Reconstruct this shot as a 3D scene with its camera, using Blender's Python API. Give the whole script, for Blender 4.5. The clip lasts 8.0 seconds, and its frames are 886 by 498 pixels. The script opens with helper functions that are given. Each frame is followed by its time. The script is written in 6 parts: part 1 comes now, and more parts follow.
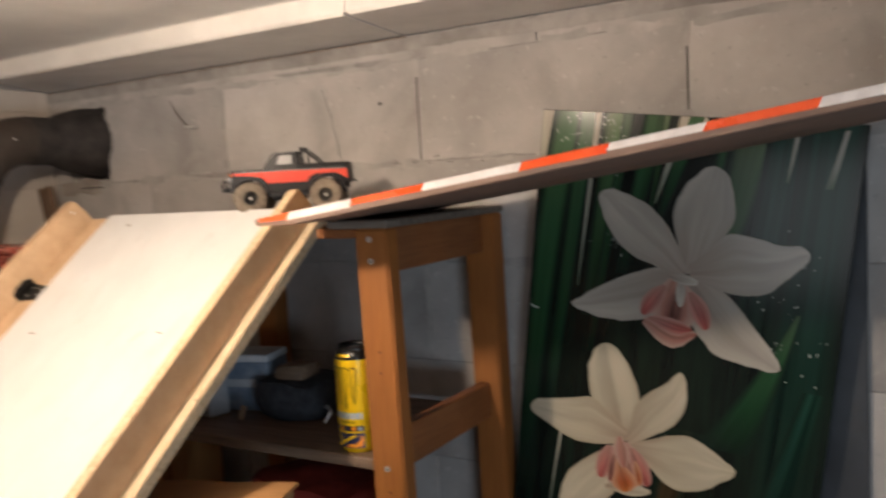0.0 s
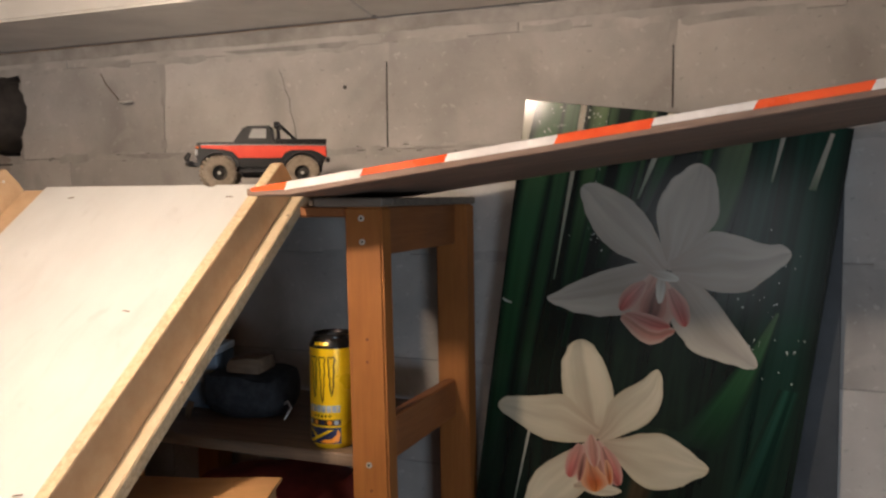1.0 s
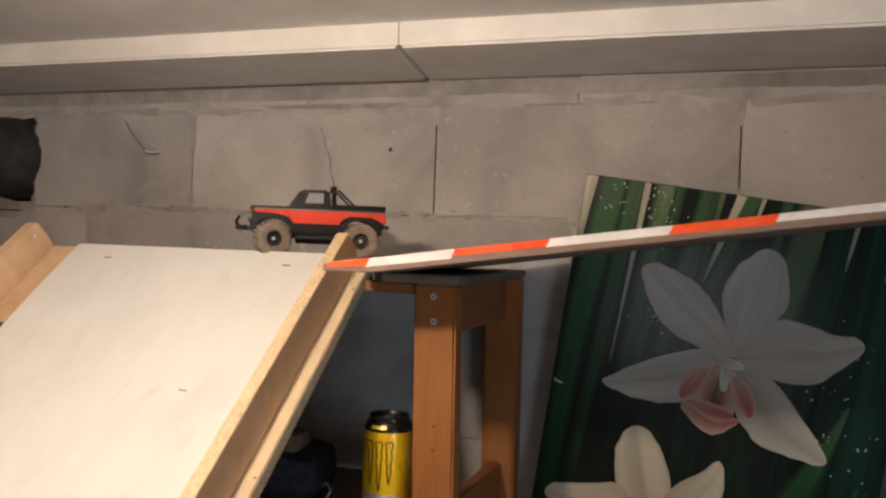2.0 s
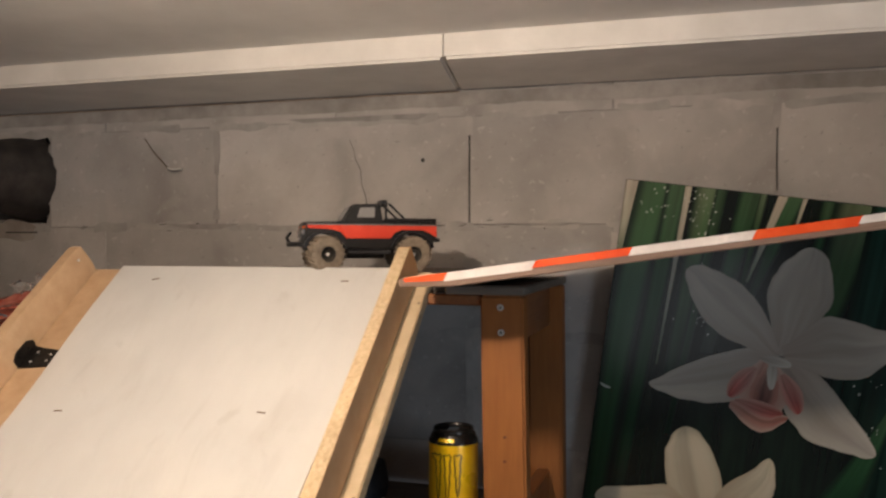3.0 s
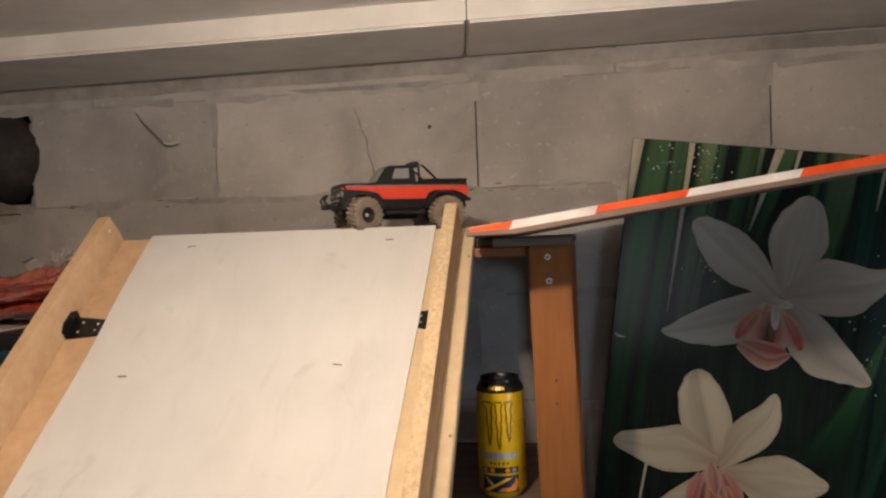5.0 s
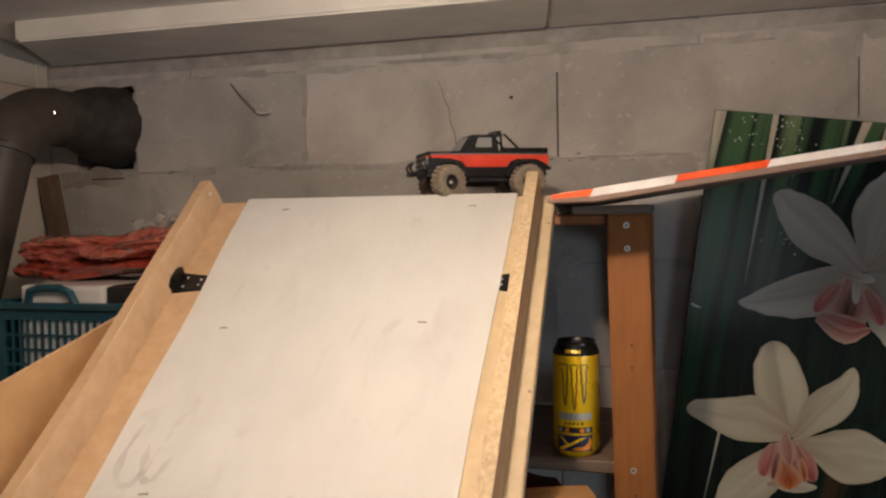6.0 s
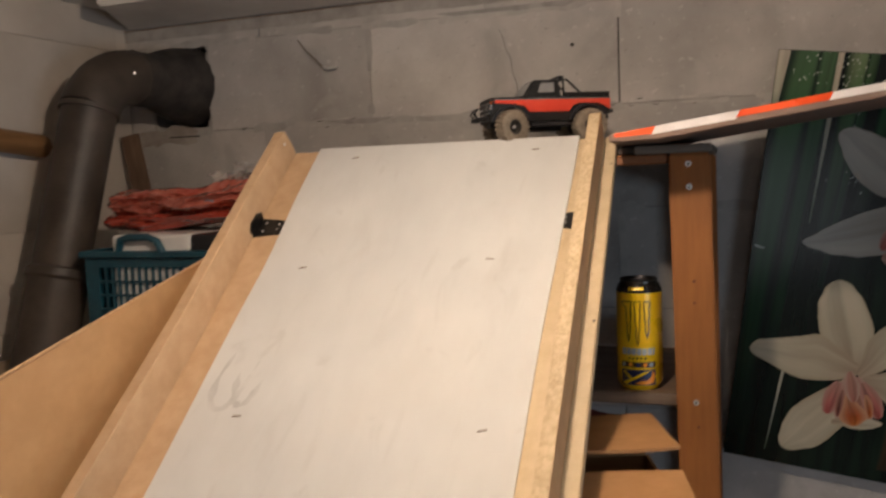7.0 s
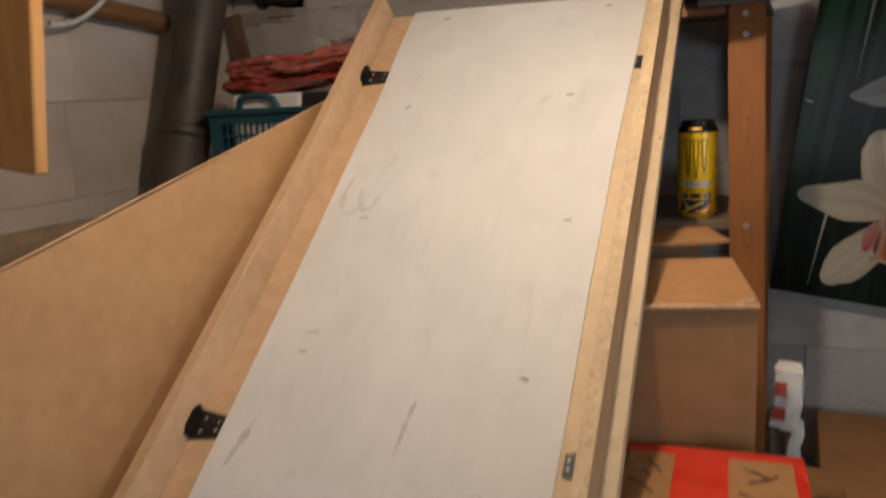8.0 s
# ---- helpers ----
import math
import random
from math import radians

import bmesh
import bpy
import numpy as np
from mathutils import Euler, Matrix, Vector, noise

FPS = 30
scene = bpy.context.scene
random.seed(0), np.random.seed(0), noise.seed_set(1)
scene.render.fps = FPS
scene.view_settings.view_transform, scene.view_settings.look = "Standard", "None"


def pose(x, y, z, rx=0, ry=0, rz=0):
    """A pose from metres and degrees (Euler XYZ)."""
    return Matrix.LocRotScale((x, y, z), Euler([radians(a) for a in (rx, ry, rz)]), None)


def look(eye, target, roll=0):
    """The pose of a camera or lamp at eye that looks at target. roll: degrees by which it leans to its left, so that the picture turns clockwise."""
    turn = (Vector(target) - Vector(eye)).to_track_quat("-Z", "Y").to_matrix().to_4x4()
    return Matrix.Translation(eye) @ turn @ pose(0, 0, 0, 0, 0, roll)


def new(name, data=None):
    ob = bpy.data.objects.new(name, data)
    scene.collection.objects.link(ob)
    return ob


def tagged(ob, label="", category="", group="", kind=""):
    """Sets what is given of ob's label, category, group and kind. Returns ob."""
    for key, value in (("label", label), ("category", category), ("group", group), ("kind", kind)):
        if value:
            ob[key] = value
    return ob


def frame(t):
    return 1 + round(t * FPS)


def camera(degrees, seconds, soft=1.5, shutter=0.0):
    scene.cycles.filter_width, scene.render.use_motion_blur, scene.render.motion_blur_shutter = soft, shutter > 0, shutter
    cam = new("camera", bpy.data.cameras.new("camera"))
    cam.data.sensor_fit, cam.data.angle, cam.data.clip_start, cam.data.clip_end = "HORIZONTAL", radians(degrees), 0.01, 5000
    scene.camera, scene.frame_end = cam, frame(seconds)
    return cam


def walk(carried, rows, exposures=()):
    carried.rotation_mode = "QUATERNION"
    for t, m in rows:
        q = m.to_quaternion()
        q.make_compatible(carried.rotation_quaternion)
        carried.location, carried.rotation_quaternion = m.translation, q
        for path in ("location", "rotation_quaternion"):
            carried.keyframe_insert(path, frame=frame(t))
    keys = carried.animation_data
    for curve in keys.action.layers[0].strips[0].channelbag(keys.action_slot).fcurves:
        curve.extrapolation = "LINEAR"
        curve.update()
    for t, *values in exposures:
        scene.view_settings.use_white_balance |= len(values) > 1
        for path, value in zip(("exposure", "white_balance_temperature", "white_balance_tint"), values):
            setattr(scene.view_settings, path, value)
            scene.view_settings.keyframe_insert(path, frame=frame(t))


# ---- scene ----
cam = camera(56.7, 8.0, soft=2.3, shutter=0.45)
PATH = [
    (0, (0.829, -1.345, 1.819), (-0.182, 0.371, 1.647), -3.2),
    (0.5, (0.683, -1.346, 1.771), (-0.023, 0.518, 1.607), -1.0),
    (1, (0.649, -1.375, 1.767), (-0.083, 0.482, 1.637), -0.4),
    (1.5, (0.614, -1.38, 1.807), (-0.156, 0.465, 1.743), 0.9),
    (1.7, (0.559, -1.367, 1.801), (-0.17, 0.494, 1.762), 1.6),
    (2.8, (0.386, -1.387, 1.826), (-0.155, 0.538, 1.84), 0.8),
    (3, (0.366, -1.406, 1.814), (-0.201, 0.512, 1.809), 0.1),
    (3.5, (0.286, -1.402, 1.811), (-0.164, 0.546, 1.791), -0.7),
    (4, (0.206, -1.426, 1.792), (-0.102, 0.55, 1.766), -2.6),
    (4.2, (0.192, -1.448, 1.771), (-0.132, 0.526, 1.752), -2.8),
    (5.3, (0.2, -1.494, 1.772), (-0.19, 0.467, 1.717), -1.3),
    (5.5, (0.197, -1.508, 1.775), (-0.251, 0.44, 1.704), -1.4),
    (6, (0.196, -1.529, 1.763), (-0.335, 0.397, 1.667), -1.1),
    (6.5, (0.203, -1.542, 1.756), (-0.378, 0.367, 1.624), -1.9),
    (7, (0.201, -1.578, 1.737), (-0.47, 0.297, 1.554), -2.3),
    (7.5, (0.203, -1.652, 1.703), (-0.552, 0.178, 1.421), -2.5),
    (8, (0.218, -1.804, 1.636), (-0.564, -0.002, 1.264), -2.8),
]
walk(cam, [(t, look(eye, target, roll)) for t, eye, target, roll in PATH],
     exposures=[(0, 0.86), (0.5, 0.66), (1.0, 0.68), (1.5, 0.56), (3.0, 0.22), (4.0, 0.16), (6.0, 0.17), (7.0, 0.08), (8.0, 0.03)])

# ---- light ----
world = bpy.data.worlds.new("world")
scene.world = world
world.use_nodes = True
world.node_tree.nodes["Background"].inputs[0].default_value = (0.55, 0.68, 1.0, 1)
world.node_tree.nodes["Background"].inputs[1].default_value = 0.05

LAMP = Vector((0.000, -1.000, 2.052))
bulb_light = new("bulb_light", bpy.data.lights.new("bulb_light", "POINT"))
bulb_light.data.energy = 12.8
bulb_light.data.color = (1.0, 0.80, 0.635)
bulb_light.data.shadow_soft_size = 0.022
bulb_light.location = LAMP

# Cool fill lamps added out of view; both window openings are made up.
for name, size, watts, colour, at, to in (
        ("fill_light", (0.84, 0.64), 1.5, (0.93, 0.96, 1.0), (0.40, -3.17, 1.480), (0.40, 0.0, 1.480)),
        ("fill_light", (0.90, 0.46), 9.6, (0.72, 0.85, 1.0), (1.73, -1.9, 1.27), (0.0, -1.9, 1.27))):
    fill_lamp = new(name, bpy.data.lights.new(name, "AREA"))
    fill_lamp.data.shape = "RECTANGLE"
    fill_lamp.data.size, fill_lamp.data.size_y = size
    fill_lamp.data.energy = watts
    fill_lamp.data.color = colour
    fill_lamp.matrix_world = look(at, to)

# ---- materials ----


def mat(name, a, b, scale=20.0, rough=0.6, bump=0.1, stretch=(1, 1, 1), metal=0.0, big=2.5, bigamt=0.2,
        lo=0.35, hi=0.65, coat=0.0, roughvar=0.1, bumpscale=3.0, emit=None):
    m = bpy.data.materials.new(name)
    m.use_nodes = True
    nt = m.node_tree
    bs = nt.nodes["Principled BSDF"]
    tc = nt.nodes.new("ShaderNodeTexCoord")
    oi = nt.nodes.new("ShaderNodeObjectInfo")
    mul = nt.nodes.new("ShaderNodeMath")
    mul.operation = "MULTIPLY"
    mul.inputs[1].default_value = 13.7
    add = nt.nodes.new("ShaderNodeVectorMath")
    add.operation = "ADD"
    nt.links.new(oi.outputs["Random"], mul.inputs[0])
    nt.links.new(tc.outputs["Object"], add.inputs[0])
    nt.links.new(mul.outputs[0], add.inputs[1])
    mp = nt.nodes.new("ShaderNodeMapping")
    mp.inputs["Scale"].default_value = stretch
    nt.links.new(add.outputs[0], mp.inputs[0])
    n1 = nt.nodes.new("ShaderNodeTexNoise")
    n1.inputs["Scale"].default_value = scale
    n1.inputs["Detail"].default_value = 6
    n1.inputs["Roughness"].default_value = 0.62
    nt.links.new(mp.outputs[0], n1.inputs["Vector"])
    ramp = nt.nodes.new("ShaderNodeValToRGB")
    ramp.color_ramp.elements[0].position, ramp.color_ramp.elements[1].position = lo, hi
    ramp.color_ramp.elements[0].color, ramp.color_ramp.elements[1].color = (*a, 1), (*b, 1)
    nt.links.new(n1.outputs[0], ramp.inputs[0])
    n2 = nt.nodes.new("ShaderNodeTexNoise")
    n2.inputs["Scale"].default_value = big
    n2.inputs["Detail"].default_value = 4
    nt.links.new(add.outputs[0], n2.inputs["Vector"])
    rng = nt.nodes.new("ShaderNodeMapRange")
    rng.inputs[1].default_value, rng.inputs[2].default_value = 0.3, 0.7
    rng.inputs[3].default_value, rng.inputs[4].default_value = 1 - bigamt, 1 + bigamt * 0.5
    nt.links.new(n2.outputs[0], rng.inputs[0])
    mix = nt.nodes.new("ShaderNodeMix")
    mix.data_type, mix.blend_type = "RGBA", "MULTIPLY"
    mix.inputs[0].default_value = 1.0
    nt.links.new(ramp.outputs[0], mix.inputs[6])
    nt.links.new(rng.outputs[0], mix.inputs[7])
    nt.links.new(mix.outputs[2], bs.inputs["Base Color"])
    rr = nt.nodes.new("ShaderNodeMapRange")
    rr.inputs[1].default_value, rr.inputs[2].default_value = 0.3, 0.7
    rr.inputs[3].default_value, rr.inputs[4].default_value = max(0.02, rough - roughvar), min(1.0, rough + roughvar)
    nt.links.new(n2.outputs[0], rr.inputs[0])
    nt.links.new(rr.outputs[0], bs.inputs["Roughness"])
    bs.inputs["Metallic"].default_value = metal
    bs.inputs["Coat Weight"].default_value = coat
    bs.inputs["Coat Roughness"].default_value = 0.12
    if bump:
        n3 = nt.nodes.new("ShaderNodeTexNoise")
        n3.inputs["Scale"].default_value = scale * bumpscale
        n3.inputs["Detail"].default_value = 5
        nt.links.new(mp.outputs[0], n3.inputs["Vector"])
        bp = nt.nodes.new("ShaderNodeBump")
        bp.inputs["Strength"].default_value = bump
        bp.inputs["Distance"].default_value = 0.002
        nt.links.new(n3.outputs[0], bp.inputs["Height"])
        nt.links.new(bp.outputs[0], bs.inputs["Normal"])
    if emit:
        bs.inputs["Emission Color"].default_value = (*emit[0], 1)
        bs.inputs["Emission Strength"].default_value = emit[1]
    return m


M_BLOCK = mat("concrete_block", (0.41, 0.385, 0.36), (0.54, 0.515, 0.485), 9, 0.9, 0.3, big=3.2, bigamt=0.3, lo=0.25, hi=0.75, bumpscale=14)
M_MORTAR = mat("grey_mortar", (0.30, 0.285, 0.265), (0.42, 0.40, 0.375), 30, 0.95, 0.6, big=5, bigamt=0.25)
M_SMEAR = mat("mortar_smear", (0.32, 0.298, 0.272), (0.44, 0.415, 0.385), 22, 0.95, 0.8, big=6, bigamt=0.3)
M_WIPED = mat("wiped_mortar", (0.37, 0.35, 0.325), (0.50, 0.475, 0.445), 16, 0.92, 0.5, big=6, bigamt=0.25)
M_DARKJOINT = mat("dark_joint", (0.035, 0.032, 0.03), (0.07, 0.065, 0.06), 60, 1.0, 0.3)
M_CEIL = mat("ceiling_paint", (0.66, 0.64, 0.60), (0.76, 0.74, 0.70), 6, 0.5, 0.15, big=1.2, bigamt=0.12, bumpscale=20)
M_FASCIA = mat("beige_paint", (0.73, 0.70, 0.645), (0.81, 0.78, 0.725), 12, 0.55, 0.2, big=3, bigamt=0.12, bumpscale=10)
M_FLOOR = mat("concrete_floor", (0.26, 0.25, 0.24), (0.36, 0.35, 0.335), 8, 0.85, 0.3, bigamt=0.3)
M_PLASTER = mat("room_plaster", (0.17, 0.165, 0.16), (0.24, 0.235, 0.225), 7, 0.9, 0.3, bigamt=0.2)
M_SHEET = mat("white_painted_plywood", (0.57, 0.57, 0.555), (0.635, 0.635, 0.615), 10, 0.68, 0.2, stretch=(2.0, 0.7, 1), big=6, bigamt=0.07, lo=0.2, hi=0.8, bumpscale=8)


def add_stain(m, colour, scale, stretch, lo, hi, amount):
    """A layer of soft-edged stains over a material's colour."""
    nt = m.node_tree
    bs = nt.nodes["Principled BSDF"]
    old = bs.inputs["Base Color"].links[0].from_socket
    tc = nt.nodes.new("ShaderNodeTexCoord")
    mp = nt.nodes.new("ShaderNodeMapping")
    mp.inputs["Scale"].default_value = stretch
    nt.links.new(tc.outputs["Object"], mp.inputs[0])
    n = nt.nodes.new("ShaderNodeTexNoise")
    n.inputs["Scale"].default_value = scale
    n.inputs["Detail"].default_value = 7
    n.inputs["Distortion"].default_value = 0.6
    nt.links.new(mp.outputs[0], n.inputs["Vector"])
    rg = nt.nodes.new("ShaderNodeMapRange")
    rg.interpolation_type = "SMOOTHSTEP"
    rg.inputs[1].default_value, rg.inputs[2].default_value = lo, hi
    rg.inputs[3].default_value, rg.inputs[4].default_value = 0.0, amount
    nt.links.new(n.outputs[0], rg.inputs[0])
    mx = nt.nodes.new("ShaderNodeMix")
    mx.data_type = "RGBA"
    nt.links.new(rg.outputs[0], mx.inputs[0])
    nt.links.new(old, mx.inputs[6])
    mx.inputs[7].default_value = (*colour, 1)
    nt.links.new(mx.outputs[2], bs.inputs["Base Color"])


add_stain(M_SHEET, (0.42, 0.40, 0.37), 7.0, (1.6, 0.9, 1.0), 0.54, 0.74, 0.20)
add_stain(M_SHEET, (0.62, 0.57, 0.50), 3.5, (1.0, 1.0, 1.0), 0.45, 0.80, 0.30)
add_stain(M_SHEET, (0.42, 0.405, 0.38), 20.0, (2.0, 0.45, 1.0), 0.57, 0.74, 0.20)
add_stain(M_SHEET, (0.40, 0.385, 0.36), 16.0, (1.2, 1.0, 1.0), 0.62, 0.74, 0.30)
add_stain(M_BLOCK, (0.24, 0.22, 0.20), 6.0, (1.0, 1.0, 0.8), 0.55, 0.80, 0.5)
add_stain(M_BLOCK, (0.64, 0.62, 0.59), 75.0, (1.0, 1.0, 1.0), 0.60, 0.72, 0.45)
add_stain(M_BLOCK, (0.20, 0.185, 0.17), 130.0, (1.0, 1.0, 1.0), 0.63, 0.74, 0.45)
add_stain(M_BLOCK, (0.60, 0.57, 0.53), 11.0, (1.0, 1.0, 1.0), 0.56, 0.72, 0.22)
M_BLOCKPALE = mat("whitewashed_block", (0.50, 0.445, 0.385), (0.59, 0.535, 0.47), 9, 0.85, 0.3, big=3.2, bigamt=0.2, lo=0.25, hi=0.75, bumpscale=14)
M_MDF = mat("raw_fibreboard", (0.47, 0.31, 0.175), (0.55, 0.375, 0.225), 40, 0.62, 0.15, big=4, bigamt=0.14, bumpscale=6)
M_MDFDARK = mat("brown_fibreboard", (0.40, 0.225, 0.10), (0.46, 0.27, 0.125), 30, 0.45, 0.08, big=2, bigamt=0.12, bumpscale=6)
# Redder than the plain board: warm bounced light put into the colour.
M_RAILSIDE = mat("bounce_warmed_fibreboard", (0.54, 0.315, 0.155), (0.61, 0.375, 0.20), 40, 0.6, 0.15, big=4, bigamt=0.14, bumpscale=6)
M_PALEMDF = mat("pale_fibreboard", (0.53, 0.405, 0.245), (0.60, 0.47, 0.30), 60, 0.7, 0.2, big=5, bigamt=0.12, bumpscale=4)
M_SCUFF = mat("tyre_scuff", (0.575, 0.572, 0.555), (0.625, 0.622, 0.60), 60, 0.75, 0.1, big=14, bigamt=0.3, lo=0.3, hi=0.7)
M_SMUDGE = mat("grey_smudge", (0.51, 0.503, 0.485), (0.59, 0.585, 0.57), 70, 0.75, 0.1, big=18, bigamt=0.3, lo=0.35, hi=0.65)
M_CHIP = mat("chipboard_edge", (0.47, 0.35, 0.205), (0.58, 0.445, 0.275), 150, 0.85, 0.9, big=12, bigamt=0.15, lo=0.36, hi=0.60, bumpscale=1.2)
M_POST = mat("stained_pine", (0.29, 0.100, 0.020), (0.36, 0.132, 0.028), 26, 0.62, 0.18, stretch=(6, 6, 0.5), big=6, bigamt=0.2, lo=0.3, hi=0.7)
M_POSTX = mat("stained_pine_rung", (0.22, 0.075, 0.024), (0.31, 0.12, 0.040), 26, 0.45, 0.18, stretch=(6, 0.5, 6), big=6, bigamt=0.2, lo=0.3, hi=0.7)
M_PLUG = mat("dark_red_plug", (0.12, 0.03, 0.010), (0.17, 0.05, 0.016), 60, 0.6, 0.1)
M_SHELF = mat("dark_shelf_board", (0.145, 0.095, 0.062), (0.25, 0.17, 0.112), 14, 0.55, 0.2, stretch=(0.6, 5, 5), big=4, bigamt=0.25)
M_TOPBOARD = mat("grey_top_board", (0.135, 0.108, 0.085), (0.20, 0.165, 0.132), 18, 0.7, 0.25, stretch=(0.6, 5, 5), bigamt=0.25)
M_PLANK = mat("weathered_plank", (0.175, 0.112, 0.083), (0.28, 0.188, 0.14), 18, 0.75, 0.4, stretch=(0.5, 6, 6), big=7, bigamt=0.25)
M_ORANGE = mat("orange_red_tape", (0.80, 0.075, 0.014), (0.88, 0.12, 0.025), 40, 0.27, 0.35, big=14, bigamt=0.12)
M_WHITETAPE = mat("white_tape", (0.70, 0.64, 0.60), (0.80, 0.75, 0.71), 40, 0.27, 0.35, big=14, bigamt=0.1)
M_MASK = mat("masking_tape", (0.62, 0.48, 0.36), (0.72, 0.58, 0.45), 50, 0.6, 0.4)
M_BLACKMETAL = mat("black_metal", (0.012, 0.012, 0.012), (0.03, 0.028, 0.026), 50, 0.38, 0.2, metal=0.6)
M_STEEL = mat("zinc_steel", (0.66, 0.65, 0.62), (0.80, 0.79, 0.76), 60, 0.3, 0.1, metal=0.45)
M_STAPLE = mat("rusty_staple", (0.16, 0.12, 0.09), (0.30, 0.23, 0.17), 90, 0.5, 0.2, metal=0.5)
M_PIPE = mat("grey_pipe_plastic", (0.044, 0.033, 0.025), (0.075, 0.058, 0.045), 14, 0.55, 0.15, big=5, bigamt=0.45)
M_PIPEIN = mat("sooty_pipe_and_void", (0.022, 0.018, 0.016), (0.055, 0.046, 0.040), 20, 0.75, 0.4)
M_TEAL = mat("teal_plastic", (0.006, 0.048, 0.075), (0.010, 0.075, 0.112), 20, 0.4, 0.05)
M_WHITEPLASTIC = mat("white_plastic", (0.68, 0.67, 0.65), (0.76, 0.75, 0.73), 20, 0.35, 0.05)
M_BLACKPLASTIC = mat("black_plastic", (0.01, 0.01, 0.011), (0.024, 0.024, 0.026), 30, 0.35, 0.08)
M_DARKCLOTH = mat("dark_grey_cloth", (0.018, 0.02, 0.026), (0.045, 0.048, 0.056), 60, 0.8, 0.5)
M_REDBAG = mat("red_film", (0.30, 0.028, 0.015), (0.42, 0.07, 0.042), 40, 0.14, 0.5, big=9, bigamt=0.3, coat=1.0)
M_CLEARBAG = mat("clear_film", (0.90, 0.87, 0.85), (0.95, 0.93, 0.91), 14, 0.04, 0.0, coat=1.0, roughvar=0.02)
M_PINKFILM = mat("pale_red_film", (0.36, 0.065, 0.042), (0.50, 0.16, 0.115), 40, 0.10, 0.5, big=12, bigamt=0.25, coat=1.0)
M_CLEARBAG.node_tree.nodes["Principled BSDF"].inputs["Transmission Weight"].default_value = 0.92
M_CARD = mat("cardboard", (0.33, 0.165, 0.060), (0.39, 0.20, 0.078), 30, 0.75, 0.15, stretch=(1, 1.6, 1), big=5, bigamt=0.18)
M_CARDEDGE = mat("cardboard_edge", (0.50, 0.31, 0.16), (0.64, 0.43, 0.25), 150, 0.85, 0.6)
M_REDTAPE = mat("red_packing_tape", (0.62, 0.028, 0.014), (0.74, 0.055, 0.028), 25, 0.22, 0.3, big=14, bigamt=0.2)
M_INK = mat("black_ink", (0.02, 0.018, 0.02), (0.04, 0.036, 0.036), 60, 0.5, 0.0)
M_PAPER = mat("white_paper", (0.70, 0.67, 0.62), (0.80, 0.77, 0.72), 20, 0.6, 0.3)
M_REDPRINT = mat("dull_red_print", (0.42, 0.05, 0.035), (0.52, 0.09, 0.06), 60, 0.6, 0.1)
M_YELLOW = mat("yellow_can_lacquer", (0.88, 0.53, 0.006), (0.94, 0.61, 0.012), 30, 0.34, 0.03, metal=0.1, bigamt=0.06, big=20)
M_CANBLACK = mat("black_can_lacquer", (0.010, 0.009, 0.008), (0.018, 0.016, 0.014), 30, 0.28, 0.02, metal=0.2)
M_ALU = mat("aluminium", (0.60, 0.60, 0.60), (0.74, 0.74, 0.73), 60, 0.25, 0.05, metal=1.0)
M_CANORANGE = mat("orange_print", (0.85, 0.26, 0.015), (0.9, 0.34, 0.03), 60, 0.3, 0.0)
M_CANBLUE = mat("navy_print", (0.01, 0.016, 0.055), (0.016, 0.025, 0.08), 60, 0.3, 0.0)
M_CANSILVER = mat("silver_print", (0.30, 0.34, 0.36), (0.45, 0.48, 0.50), 60, 0.3, 0.0)
M_OLIVE = mat("olive_print_line", (0.045, 0.018, 0.002), (0.08, 0.036, 0.004), 60, 0.35, 0.0)
M_BLUECARTON = mat("blue_carton", (0.13, 0.18, 0.25), (0.26, 0.31, 0.37), 30, 0.5, 0.05, bigamt=0.3)
M_PALECARTON = mat("pale_carton", (0.40, 0.43, 0.46), (0.58, 0.60, 0.62), 24, 0.5, 0.05, bigamt=0.3)
M_REDCLOTH = mat("dark_red_fabric", (0.22, 0.018, 0.012), (0.32, 0.04, 0.026), 40, 0.7, 0.4)
M_CABINET = mat("honey_wood_veneer", (0.60, 0.31, 0.105), (0.70, 0.39, 0.15), 10, 0.4, 0.08, stretch=(6, 6, 0.5), bigamt=0.1)
M_BAR = mat("brown_wood_bar", (0.17, 0.085, 0.032), (0.27, 0.14, 0.055), 16, 0.5, 0.2, stretch=(6, 0.5, 6))
M_STRAP = mat("white_strap_and_glint", (0.55, 0.54, 0.50), (0.68, 0.67, 0.62), 40, 0.5, 0.1)
M_LAGGING = mat("beige_lagging", (0.26, 0.19, 0.12), (0.36, 0.27, 0.18), 20, 0.85, 0.5)
M_TYRE = mat("dusty_tyre_rubber", (0.17, 0.135, 0.10), (0.25, 0.205, 0.155), 120, 0.9, 0.3, big=40, bigamt=0.2)
M_DUSTRIM = mat("dusty_black_rim", (0.02, 0.018, 0.016), (0.06, 0.05, 0.04), 90, 0.7, 0.2)
M_TRUCKBLACK = mat("gloss_black_body", (0.010, 0.010, 0.010), (0.016, 0.015, 0.015), 60, 0.42, 0.02)
M_TRUCKRED = mat("red_body_stripe", (0.62, 0.05, 0.024), (0.70, 0.07, 0.035), 60, 0.3, 0.0, bigamt=0.06)
M_TRUCKGREY = mat("silver_body_stripe", (0.16, 0.15, 0.15), (0.21, 0.20, 0.195), 60, 0.35, 0.0, metal=0.3)
M_BLACKPLASTIC.node_tree.nodes["Principled BSDF"].inputs["Specular IOR Level"].default_value = 0.3
